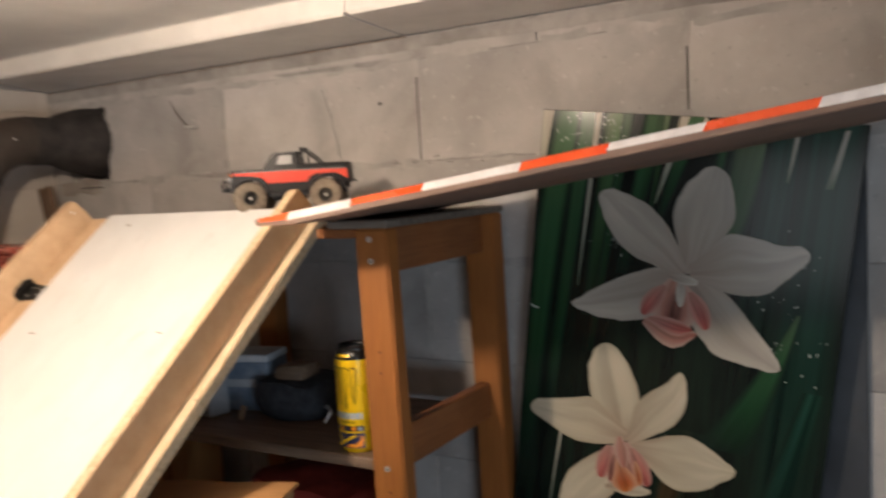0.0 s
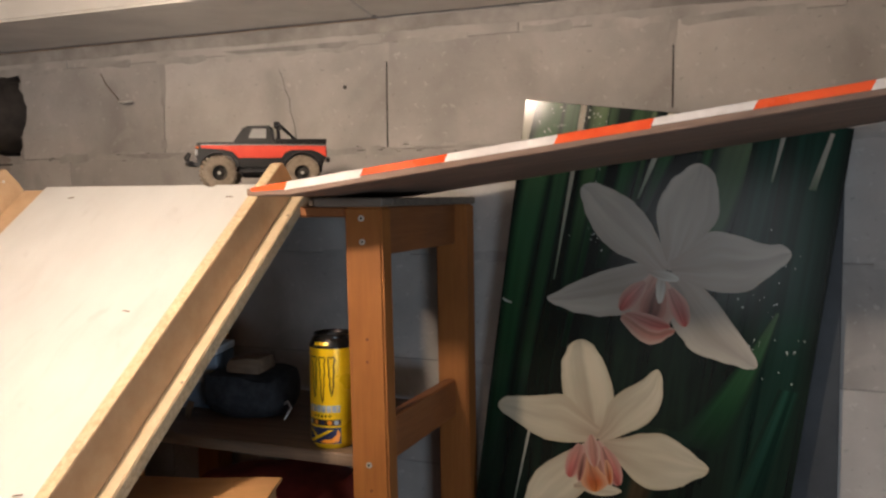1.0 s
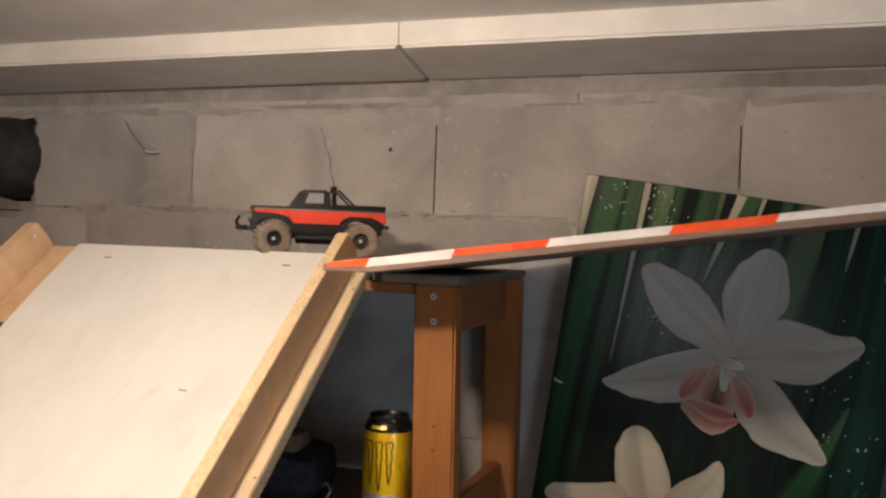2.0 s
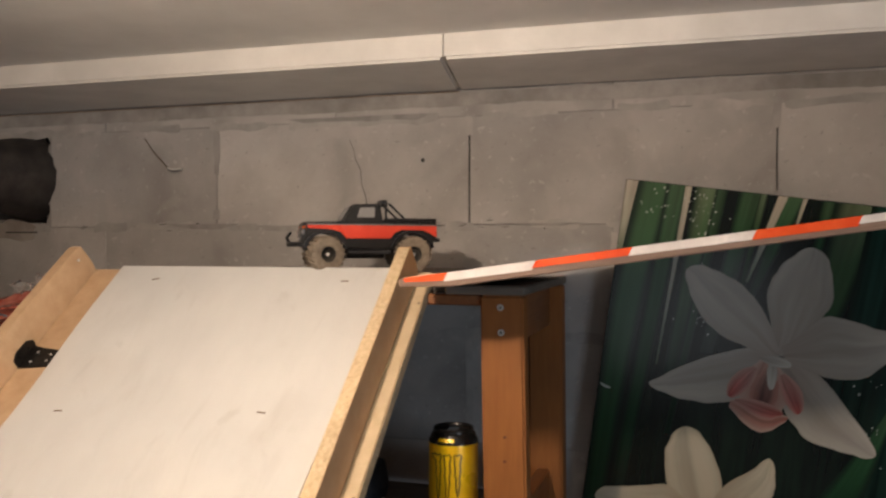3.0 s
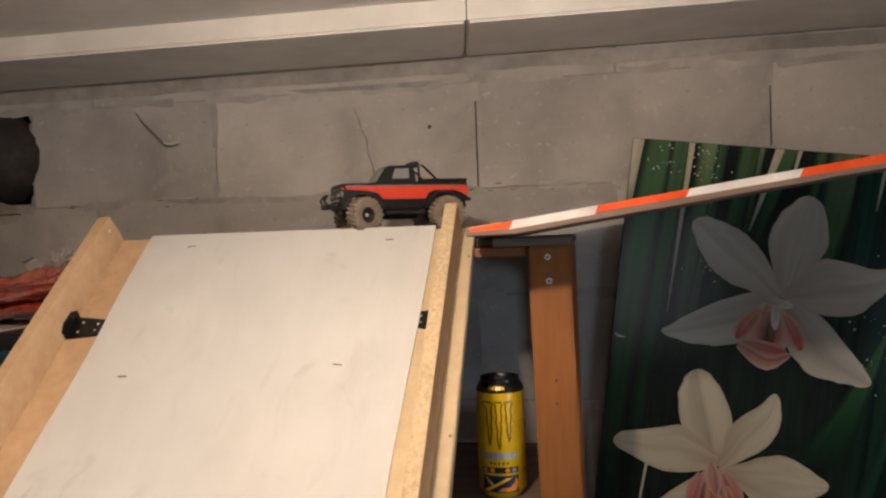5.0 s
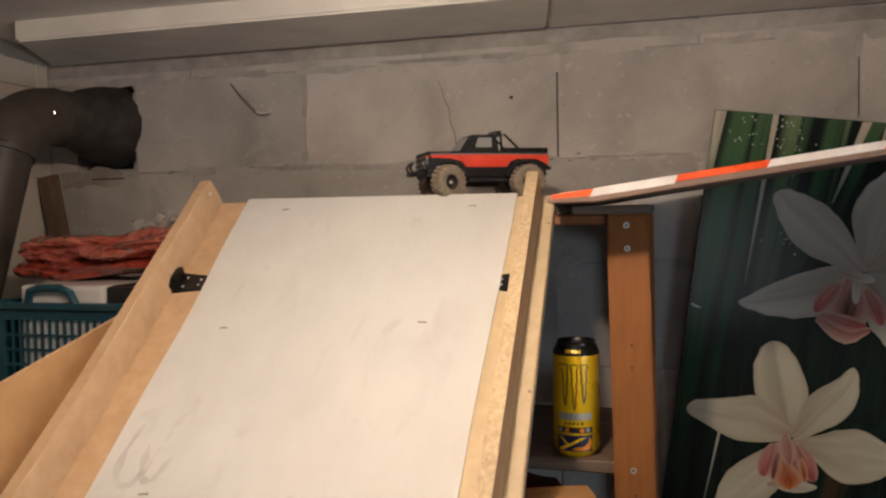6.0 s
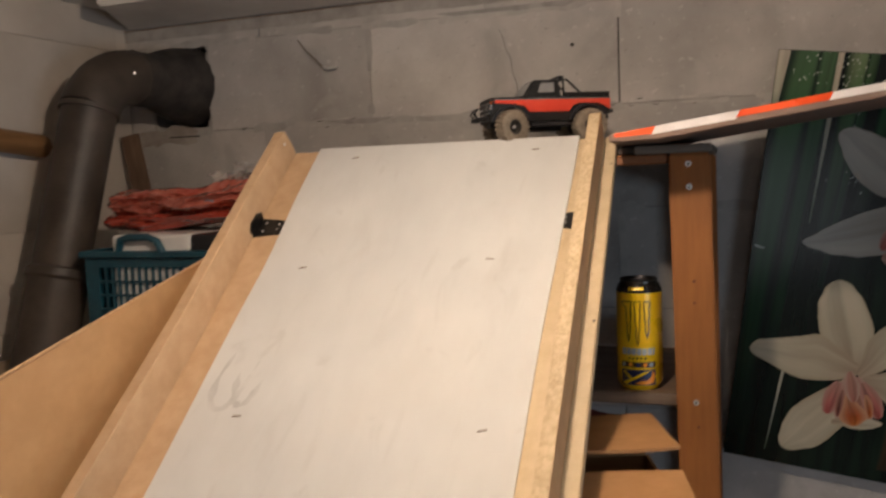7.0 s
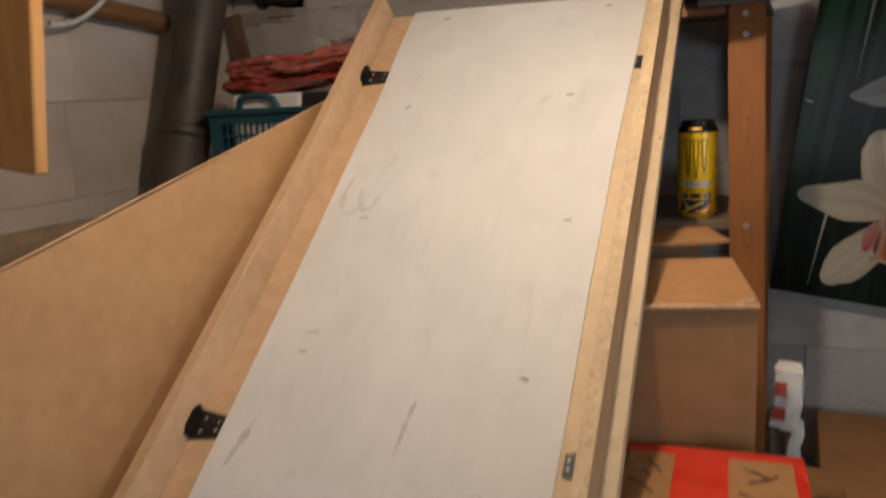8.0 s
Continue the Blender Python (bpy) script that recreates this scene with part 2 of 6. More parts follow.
M_TRUCKBLACK.node_tree.nodes["Principled BSDF"].inputs["Specular IOR Level"].default_value = 0.22
M_CHROME = mat("dull_chrome", (0.55, 0.54, 0.53), (0.72, 0.71, 0.70), 90, 0.22, 0.0, metal=0.9)
M_TINT = mat("grey_window", (0.20, 0.195, 0.19), (0.27, 0.265, 0.26), 30, 0.3, 0.0)
M_AMBER = mat("amber_lens", (0.55, 0.09, 0.01), (0.65, 0.14, 0.02), 60, 0.2, 0.0)
M_BULB = mat("warm_bulb_glass", (0.9, 0.85, 0.75), (0.92, 0.88, 0.8), 10, 0.3, 0.0, emit=((1.0, 0.80, 0.58), 6.0))
M_BLACKPANEL = mat("black_board", (0.030, 0.034, 0.040), (0.052, 0.058, 0.066), 10, 0.45, 0.05)
M_CANVASEDGE = mat("canvas_edge", (0.05, 0.07, 0.055), (0.10, 0.13, 0.10), 40, 0.6, 0.3)


def add_flakes(m, colour, scale, stretch, lo, hi, amount):
    """Pale wood flakes of uneven size set in a material."""
    nt = m.node_tree
    bs = nt.nodes["Principled BSDF"]
    old = bs.inputs["Base Color"].links[0].from_socket
    tc = nt.nodes.new("ShaderNodeTexCoord")
    mp = nt.nodes.new("ShaderNodeMapping")
    mp.inputs["Scale"].default_value = stretch
    nt.links.new(tc.outputs["Object"], mp.inputs[0])
    vo = nt.nodes.new("ShaderNodeTexVoronoi")
    vo.inputs["Scale"].default_value = scale
    nt.links.new(mp.outputs[0], vo.inputs["Vector"])
    sp = nt.nodes.new("ShaderNodeSeparateColor")
    nt.links.new(vo.outputs["Color"], sp.inputs[0])
    rg = nt.nodes.new("ShaderNodeMapRange")
    rg.inputs[1].default_value, rg.inputs[2].default_value = lo, hi
    rg.inputs[3].default_value, rg.inputs[4].default_value = 0.0, amount
    nt.links.new(sp.outputs[0], rg.inputs[0])
    mx = nt.nodes.new("ShaderNodeMix")
    mx.data_type = "RGBA"
    nt.links.new(rg.outputs[0], mx.inputs[0])
    nt.links.new(old, mx.inputs[6])
    mx.inputs[7].default_value = (*colour, 1)
    nt.links.new(mx.outputs[2], bs.inputs["Base Color"])


add_flakes(M_CHIP, (0.70, 0.55, 0.36), 330, (1.0, 0.5, 1.0), 0.74, 0.90, 0.32)
add_flakes(M_CHIP, (0.30, 0.195, 0.105), 400, (1.0, 0.5, 1.0), 0.82, 0.94, 0.3)


def print_mat(name, ground, along, rib, ribw, veins, veinamt, edge, gloss=0.16):
    """Ink on a glossy print: colour stops along the shape, soft streaks, a middle rib and a fading edge."""
    m = mat(name, along[0][1], along[-1][1], 14, gloss, 0.02, roughvar=0.04)
    m.node_tree.nodes["Principled BSDF"].inputs["Specular IOR Level"].default_value = 0.32
    nt = m.node_tree
    bs = nt.nodes["Principled BSDF"]
    uv = nt.nodes.new("ShaderNodeUVMap")
    uv.uv_map = "print"
    sep = nt.nodes.new("ShaderNodeSeparateXYZ")
    nt.links.new(uv.outputs[0], sep.inputs[0])
    ramp = nt.nodes.new("ShaderNodeValToRGB")
    els = ramp.color_ramp.elements
    while len(els) < len(along):
        els.new(0.5)
    for e, (p, c) in zip(els, along):
        e.position, e.color = p, (*c, 1)
    mp = nt.nodes.new("ShaderNodeMapping")
    mp.inputs["Scale"].default_value = (veins, 0.9, 1)
    oi = nt.nodes.new("ShaderNodeObjectInfo")
    sh = nt.nodes.new("ShaderNodeCombineXYZ")
    mul = nt.nodes.new("ShaderNodeMath")
    mul.operation = "MULTIPLY"
    mul.inputs[1].default_value = 31.0
    nt.links.new(oi.outputs["Random"], mul.inputs[0])
    nt.links.new(mul.outputs[0], sh.inputs[2])
    nt.links.new(sh.outputs[0], mp.inputs["Location"])
    nt.links.new(uv.outputs[0], mp.inputs[0])
    ns = nt.nodes.new("ShaderNodeTexNoise")
    ns.inputs["Scale"].default_value = 1.0
    ns.inputs["Detail"].default_value = 3
    nt.links.new(mp.outputs[0], ns.inputs["Vector"])
    # the stops wander a little with the streaks
    wob = nt.nodes.new("ShaderNodeMath")
    wob.operation = "MULTIPLY_ADD"
    wob.inputs[1].default_value = 0.35
    nt.links.new(ns.outputs[0], wob.inputs[0])
    nt.links.new(sep.outputs[1], wob.inputs[2])
    sub = nt.nodes.new("ShaderNodeMath")
    sub.operation = "SUBTRACT"
    sub.inputs[1].default_value = 0.175
    nt.links.new(wob.outputs[0], sub.inputs[0])
    nt.links.new(sub.outputs[0], ramp.inputs[0])
    vr = nt.nodes.new("ShaderNodeMapRange")
    vr.inputs[1].default_value, vr.inputs[2].default_value = 0.35, 0.65
    vr.inputs[3].default_value, vr.inputs[4].default_value = 1 - veinamt, 1 + veinamt * 0.4
    nt.links.new(ns.outputs[0], vr.inputs[0])
    mx = nt.nodes.new("ShaderNodeMix")
    mx.data_type, mx.blend_type = "RGBA", "MULTIPLY"
    mx.inputs[0].default_value = 1.0
    nt.links.new(ramp.outputs[0], mx.inputs[6])
    nt.links.new(vr.outputs[0], mx.inputs[7])
    # distance from the middle rib
    cen = nt.nodes.new("ShaderNodeMath")
    cen.operation = "SUBTRACT"
    cen.inputs[1].default_value = 0.5
    nt.links.new(sep.outputs[0], cen.inputs[0])
    ab = nt.nodes.new("ShaderNodeMath")
    ab.operation = "ABSOLUTE"
    nt.links.new(cen.outputs[0], ab.inputs[0])
    rb = nt.nodes.new("ShaderNodeMapRange")
    rb.interpolation_type = "SMOOTHSTEP"
    rb.inputs[1].default_value, rb.inputs[2].default_value = 0.0, ribw
    rb.inputs[3].default_value, rb.inputs[4].default_value = rib, 1.0
    nt.links.new(ab.outputs[0], rb.inputs[0])
    m2 = nt.nodes.new("ShaderNodeMix")
    m2.data_type, m2.blend_type = "RGBA", "MULTIPLY"
    m2.inputs[0].default_value = 1.0
    nt.links.new(mx.outputs[2], m2.inputs[6])
    nt.links.new(rb.outputs[0], m2.inputs[7])
    ed = nt.nodes.new("ShaderNodeMapRange")
    ed.interpolation_type = "SMOOTHSTEP"
    ed.inputs[1].default_value, ed.inputs[2].default_value = 0.5 - edge, 0.5
    ed.inputs[3].default_value, ed.inputs[4].default_value = 0.0, 1.0 if edge > 0.1 else 0.5
    nt.links.new(ab.outputs[0], ed.inputs[0])
    m3 = nt.nodes.new("ShaderNodeMix")
    m3.data_type = "RGBA"
    nt.links.new(ed.outputs[0], m3.inputs[0])
    nt.links.new(m2.outputs[2], m3.inputs[6])
    m3.inputs[7].default_value = (*ground, 1)
    nt.links.new(m3.outputs[2], bs.inputs["Base Color"])
    return m


INK = (0.010, 0.020, 0.014)
M_PETAL = print_mat("white_petal_print", (0.33, 0.30, 0.255), [(0.0, (0.30, 0.245, 0.205)), (0.25, (0.36, 0.325, 0.275)), (0.6, (0.45, 0.415, 0.355)), (1.0, (0.48, 0.445, 0.38))], 0.93, 0.10, 3.0, 0.16, 0.07)
# Same white petals again, tinted warmer and brighter as by lamplight.
M_PETALLIT = print_mat("lamplit_petal_print", (0.37, 0.31, 0.205), [(0.0, (0.37, 0.285, 0.205)), (0.25, (0.45, 0.39, 0.285)), (0.6, (0.50, 0.445, 0.335)), (1.0, (0.50, 0.435, 0.305))], 0.93, 0.10, 3.0, 0.18, 0.07)
M_PINK = print_mat("pink_lip_print", (0.42, 0.23, 0.19), [(0.0, (0.40, 0.21, 0.17)), (0.5, (0.42, 0.13, 0.11)), (1.0, (0.33, 0.065, 0.055))], 0.95, 0.1, 5, 0.4, 0.36)
M_LIPDARK = print_mat("dark_lip_print", (0.36, 0.17, 0.13), [(0.0, (0.30, 0.16, 0.125)), (0.5, (0.18, 0.07, 0.055)), (1.0, (0.28, 0.09, 0.07))], 0.7, 0.2, 5, 0.5, 0.36)
M_PINKPALE = print_mat("pale_pink_print", (0.43, 0.29, 0.235), [(0.0, (0.42, 0.22, 0.17)), (0.5, (0.39, 0.18, 0.14)), (1.0, (0.36, 0.12, 0.09))], 0.95, 0.1, 5, 0.3, 0.36)
M_LIPORANGE = print_mat("orange_lip_print", (0.50, 0.26, 0.15), [(0.0, (0.48, 0.26, 0.16)), (0.5, (0.44, 0.11, 0.035)), (1.0, (0.52, 0.19, 0.045))], 0.8, 0.15, 5, 0.4, 0.36)
M_BLADE = print_mat("green_blade_print", INK, [(0.0, (0.058, 0.112, 0.055)), (0.35, (0.028, 0.088, 0.036)), (0.7, (0.014, 0.050, 0.021)), (1.0, INK)], 1.0, 0.2, 2.4, 0.45, 0.30)
M_BLADELIT = print_mat("bright_green_blade_print", INK, [(0.0, (0.15, 0.20, 0.115)), (0.3, (0.055, 0.115, 0.048)), (0.7, (0.017, 0.052, 0.020)), (1.0, INK)], 1.0, 0.2, 2.2, 0.45, 0.32)
M_STREAK = print_mat("pale_streak_print", (0.25, 0.27, 0.20), [(0.0, (0.50, 0.45, 0.37)), (0.6, (0.38, 0.38, 0.30)), (1.0, (0.10, 0.15, 0.09))], 1.0, 0.2, 3, 0.25, 0.09)
M_TEALPRINT = print_mat("blue_green_print", INK, [(0.0, (0.014, 0.055, 0.036)), (0.4, (0.011, 0.040, 0.028)), (1.0, INK)], 1.0, 0.2, 5, 0.6, 0.25)
M_STEM = print_mat("brown_bar_print", INK, [(0.0, INK), (0.5, (0.040, 0.028, 0.014)), (1.0, (0.03, 0.02, 0.012))], 1.0, 0.2, 4, 0.4, 0.25)
M_DROP = mat("pale_droplet_print", (0.38, 0.43, 0.36), (0.58, 0.62, 0.54), 20, 0.25, 0.0, coat=0.3)


def poster_material():
    """Dark print: upright green blades that fade to near black lower down."""
    m = mat("orchid_print_ground", (0.007, 0.010, 0.008), (0.012, 0.026, 0.016), 7, 0.20, 0.02, stretch=(5, 1, 0.4), big=3, bigamt=0.5, lo=0.42, hi=0.75, roughvar=0.04)
    m.node_tree.nodes["Principled BSDF"].inputs["Specular IOR Level"].default_value = 0.32
    return m


M_POSTER = poster_material()

# ---- mesh helpers ----


def thing(name, m=None):
    ob = new(name)
    ob.empty_display_size = 0.05
    if m is not None:
        ob.matrix_world = m
    return ob


def part(name, bm, material, parent=None, label="", smooth=False):
    bmesh.ops.recalc_face_normals(bm, faces=bm.faces)
    me = bpy.data.meshes.new(name)
    bm.to_mesh(me)
    bm.free()
    me.materials.append(material)
    if smooth:
        me.shade_smooth()
        me.set_sharp_from_angle(angle=radians(38))
    ob = new(name, me)
    if parent is not None:
        ob.parent = parent
    if label:
        tagged(ob, label)
    return ob


def box(x0, x1, y0, y1, z0, z1, bevel=0.0, bm=None, seg=1):
    own = bmesh.new()
    vs = [own.verts.new((x, y, z)) for z in (z0, z1) for y in (y0, y1) for x in (x0, x1)]
    for f in ((0, 2, 3, 1), (4, 5, 7, 6), (0, 1, 5, 4), (2, 6, 7, 3), (0, 4, 6, 2), (1, 3, 7, 5)):
        own.faces.new([vs[i] for i in f])
    if bevel:
        bmesh.ops.bevel(own, geom=own.edges[:], offset=bevel, segments=seg, affect="EDGES", profile=0.6)
    return merge(bm, own)


def merge(bm, own):
    if bm is None:
        return own
    me = bpy.data.meshes.new("tmp")
    own.to_mesh(me)
    own.free()
    bm.from_mesh(me)
    bpy.data.meshes.remove(me)
    return bm


def prism(pts, axis, a, b, bm=None, bevel=0.0):
    """A polygon in the two other axes, drawn out along axis from a to b."""
    own = bmesh.new()

    def put(p, d):
        return {"x": (d, p[0], p[1]), "y": (p[0], d, p[1]), "z": (p[0], p[1], d)}[axis]
    va = [own.verts.new(put(p, a)) for p in pts]
    vb = [own.verts.new(put(p, b)) for p in pts]
    k = len(pts)
    own.faces.new(va)
    own.faces.new(vb[::-1])
    for i in range(k):
        own.faces.new((va[i], vb[i], vb[(i + 1) % k], va[(i + 1) % k]))
    bmesh.ops.recalc_face_normals(own, faces=own.faces)
    if bevel:
        bmesh.ops.bevel(own, geom=own.edges[:], offset=bevel, segments=1, affect="EDGES")
    return merge(bm, own)


def tube(pts, r, seg=12, bm=None, caps=True, radii=None):
    own = bmesh.new()
    pts = [Vector(p) for p in pts]
    rings = []
    side = None
    for i, p in enumerate(pts):
        d = (pts[min(i + 1, len(pts) - 1)] - pts[max(i - 1, 0)]).normalized()
        if side is None:
            side = d.cross(Vector((0.123, 0.456, 0.87))).normalized()
        side = (side - d * side.dot(d)).normalized()
        up = d.cross(side)
        rad = radii[i] if radii else r
        rings.append([own.verts.new(p + (side * math.cos(2 * math.pi * k / seg) + up * math.sin(2 * math.pi * k / seg)) * rad) for k in range(seg)])
    for a, b in zip(rings, rings[1:]):
        for k in range(seg):
            own.faces.new((a[k], a[(k + 1) % seg], b[(k + 1) % seg], b[k]))
    if caps:
        own.faces.new(rings[0][::-1])
        own.faces.new(rings[-1])
    return merge(bm, own)


def lathe(profile, seg=32, bm=None, a0=0.0, a1=2 * math.pi):
    """Profile of (radius, z) turned round z."""
    own = bmesh.new()
    full = abs(a1 - a0 - 2 * math.pi) < 1e-6
    cols = seg if full else seg + 1
    grid = [[own.verts.new((r * math.cos(a0 + (a1 - a0) * k / seg), r * math.sin(a0 + (a1 - a0) * k / seg), z)) for k in range(cols)] for r, z in profile]
    for a, b in zip(grid, grid[1:]):
        for k in range(seg):
            q = (k + 1) % cols
            own.faces.new((a[k], a[q], b[q], b[k]))
    return merge(bm, own)


def sheet_poly(pts, thick, place, bm=None):
    """A thin flat polygon; place maps (a, b, depth) to the thing's own axes."""
    own = bmesh.new()
    va = [own.verts.new(place(p[0], p[1], 0.0)) for p in pts]
    vb = [own.verts.new(place(p[0], p[1], thick)) for p in pts]
    k = len(pts)
    own.faces.new(va)
    own.faces.new(vb[::-1])
    for i in range(k):
        own.faces.new((va[i], vb[i], vb[(i + 1) % k], va[(i + 1) % k]))
    return merge(bm, own)


def crumple(name, size, amount, material, parent, seedv, label="", cuts=10, at=(0, 0, 0), squash=0.6, freq=9.0):
    """A soft crumpled bag: a rounded box pushed about by noise."""
    own = bmesh.new()
    bmesh.ops.create_cube(own, size=2.0)
    bmesh.ops.subdivide_edges(own, edges=own.edges[:], cuts=cuts, use_grid_fill=True)
    off = Vector((seedv, seedv * 1.7, seedv * 0.3))
    for v in own.verts:
        p = v.co.copy()
        s = p.normalized()
        p = p.lerp(s * 1.15, squash)
        q = Vector((p.x * size[0], p.y * size[1], p.z * size[2]))
        d = noise.noise_vector(q * freq + off) * amount + noise.noise_vector(q * freq * 2.7 + off) * amount * 0.45
        v.co = q + d + Vector(at)
    return part(name, own, material, parent, label, smooth=True)


# ---- setting ----
def slab(name, x0, x1, y0, y1, z0, z1, material, label, category):
    ob = part(name, box(x0, x1, y0, y1, z0, z1), material)
    return tagged(ob, label, category, kind="structure")


XL, XR, YB = -1.12, 1.75, -3.2
CEIL = 2.128
slab("floor", XL - 0.2, XR + 0.2, YB - 0.2, 0.2, -0.1, 0.0, M_FLOOR, "grey bare concrete cellar floor", "floor")
slab("ceiling", XL - 0.2, XR + 0.2, YB - 0.2, 0.2, CEIL, CEIL + 0.12, M_CEIL, "off-white painted cellar ceiling", "ceiling")
# made-up window opening in the unseen rear wall
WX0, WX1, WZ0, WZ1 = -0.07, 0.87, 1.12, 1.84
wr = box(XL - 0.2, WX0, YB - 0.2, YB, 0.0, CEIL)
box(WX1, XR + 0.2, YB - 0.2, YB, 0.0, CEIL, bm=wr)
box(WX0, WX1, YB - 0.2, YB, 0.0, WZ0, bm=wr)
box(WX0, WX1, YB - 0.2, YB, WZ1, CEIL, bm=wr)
tagged(part("wall_rear", wr, M_PLASTER), "plain grey plastered wall, unseen, with an added window opening", "wall", kind="structure")
# made-up opening in the unseen right wall for the second fill lamp
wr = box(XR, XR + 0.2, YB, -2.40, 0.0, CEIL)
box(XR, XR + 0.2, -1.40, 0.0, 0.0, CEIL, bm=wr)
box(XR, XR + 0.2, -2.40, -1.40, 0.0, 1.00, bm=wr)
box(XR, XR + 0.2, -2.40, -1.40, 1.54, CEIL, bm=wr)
tagged(part("wall_right", wr, M_PLASTER), "plain grey plastered wall, unseen, with a small added window opening", "wall", kind="structure")

# block walls: recessed mortar behind, blocks laid in running bond
HOLE = (-1.055, -0.9, 1.862, 2.05)
back = box(XL, HOLE[0], 0.004, 0.2, 0.0, CEIL)
box(HOLE[1], XR, 0.004, 0.2, 0.0, CEIL, bm=back)
box(HOLE[0], HOLE[1], 0.004, 0.2, 0.0, HOLE[2], bm=back)
box(HOLE[0], HOLE[1], 0.004, 0.2, HOLE[3], CEIL, bm=back)
wall_back = tagged(part("wall_back", back, M_MORTAR), "grey concrete block wall with thin open joints", "wall", kind="structure")
tagged(part("wall_left", box(XL - 0.2, XL - 0.004, YB, 0.2, 0.0, CEIL), M_BLOCKPALE), "grey concrete block side wall", "wall", kind="structure")
wall_left = bpy.data.objects["wall_left"]
# slab closing the hole; the hollow's darkness is put into its colour
slab("flue_cavity", -1.2, -0.8, 0.2, 0.3, 1.7, 2.1, M_PIPEIN, "dark slab behind the pipe hole, coloured as an unlit hollow", "cavity")

BL, BH = 0.507, 0.193
BED0 = 1.853
# ---- pipe hole block edges and the rest of the structure follow ----

# added window in the rear wall, there only to house a fill lamp
win = thing("fill_window_1", pose((WX0 + WX1) / 2, YB, WZ0))
tagged(win, "added white-framed window, out of view, for a cool fill lamp", "window", kind="structure")
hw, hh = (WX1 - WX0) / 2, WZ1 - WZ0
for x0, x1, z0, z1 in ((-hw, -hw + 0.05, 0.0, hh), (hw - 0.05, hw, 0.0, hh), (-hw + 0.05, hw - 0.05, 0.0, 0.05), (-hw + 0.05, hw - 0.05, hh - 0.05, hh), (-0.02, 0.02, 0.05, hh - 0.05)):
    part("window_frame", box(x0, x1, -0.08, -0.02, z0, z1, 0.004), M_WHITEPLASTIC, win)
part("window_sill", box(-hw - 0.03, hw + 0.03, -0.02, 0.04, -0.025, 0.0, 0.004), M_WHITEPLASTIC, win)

# second added window, framing the fill lamp on the right
win2 = thing("fill_window_2", pose(XR, -1.9, 1.00))
tagged(win2, "small added white-framed window, out of view, for a fill lamp", "window", kind="structure")
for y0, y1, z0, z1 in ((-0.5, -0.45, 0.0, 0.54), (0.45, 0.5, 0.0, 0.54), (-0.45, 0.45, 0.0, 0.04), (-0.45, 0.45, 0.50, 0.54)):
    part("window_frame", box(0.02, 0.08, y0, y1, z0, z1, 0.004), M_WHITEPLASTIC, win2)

# boxed fascia under the ceiling, in two lengths with an open seam
SEAM = -0.006


def fascia(name, pts, label):
    bm = bmesh.new()
    lo = [bm.verts.new((x, y, 2.0905)) for x, y in pts]
    hi = [bm.verts.new((x, y, CEIL + 0.01)) for x, y in pts]
    bm.faces.new(lo)
    bm.faces.new(hi[::-1])
    for i in range(len(pts)):
        j = (i + 1) % len(pts)
        bm.faces.new((lo[i], hi[i], hi[j], lo[j]))
    bmesh.ops.recalc_face_normals(bm, faces=bm.faces)
    bmesh.ops.bevel(bm, geom=[e for e in bm.edges if all(v.co.z < 2.1 for v in e.verts)], offset=0.004, segments=2, affect="EDGES")
    return tagged(part(name, bm, M_FASCIA, smooth=True), label, "trim", kind="structure")


fascia("trim_left", [(-0.975, -0.247), (SEAM + 0.028, -0.247), (SEAM - 0.012, -0.012), (-1.10, -0.012)], "beige painted boxed trim along the ceiling")
fascia("trim_right", [(SEAM + 0.0298, -0.247), (XR, -0.247), (XR, -0.012), (SEAM - 0.0102, -0.012)], "beige painted boxed trim with an open seam")

# ---- the ramp ----
ru = Vector((0.9991, 0.042, 0.0)).normalized()
rv = Vector((0.0335, -0.80, -0.60)).normalized()
rv = (rv - ru * rv.dot(ru)).normalized()
rn = -ru.cross(rv) if ru.cross(rv).z < 0 else ru.cross(rv)
RC = Vector((-0.2143, -0.5757, 1.6238))
# local axes: x across, y up the slope, z off the board
RM = Matrix((( ru.x, -rv.x, rn.x, RC.x), (ru.y, -rv.y, rn.y, RC.y), (ru.z, -rv.z, rn.z, RC.z), (0, 0, 0, 1)))
TOP, FOOT = 0.266, -2.66
ramp = thing("toy_ramp", RM)
tagged(ramp, "long sloping wooden toy ramp with white deck and fibreboard rails", "ramp")
part("base_board", box(-0.272, 0.2620, FOOT, TOP, -0.020, -0.0035, 0.0012), M_MDF, ramp, "raw brown fibreboard base")
deck = bmesh.new()
random.seed(4)
# deck with slightly wavy side edges
N = 60
ys = [FOOT + 0.02 + (TOP + 0.003 - FOOT - 0.02) * i / N for i in range(N + 1)]
lft = [(-0.203 + 0.0025 * noise.noise(Vector((y * 4, 0, 0))) - (0.010 if y > 0.15 else 0.010 * max(0, (y - 0.0) / 0.15)), y) for y in ys]
rgt = [(0.2005 + 0.0075 * min(1.0, max(0.0, (y + 0.15) / 0.35)) + 0.002 * noise.noise(Vector((y * 4, 7, 0))), y) for y in ys]
own_lo = [[deck.verts.new((x, y, z)) for z in (-0.0033, 0.0)] for x, y in lft]
own_hi = [[deck.verts.new((x, y, z)) for z in (-0.0033, 0.0)] for x, y in rgt]
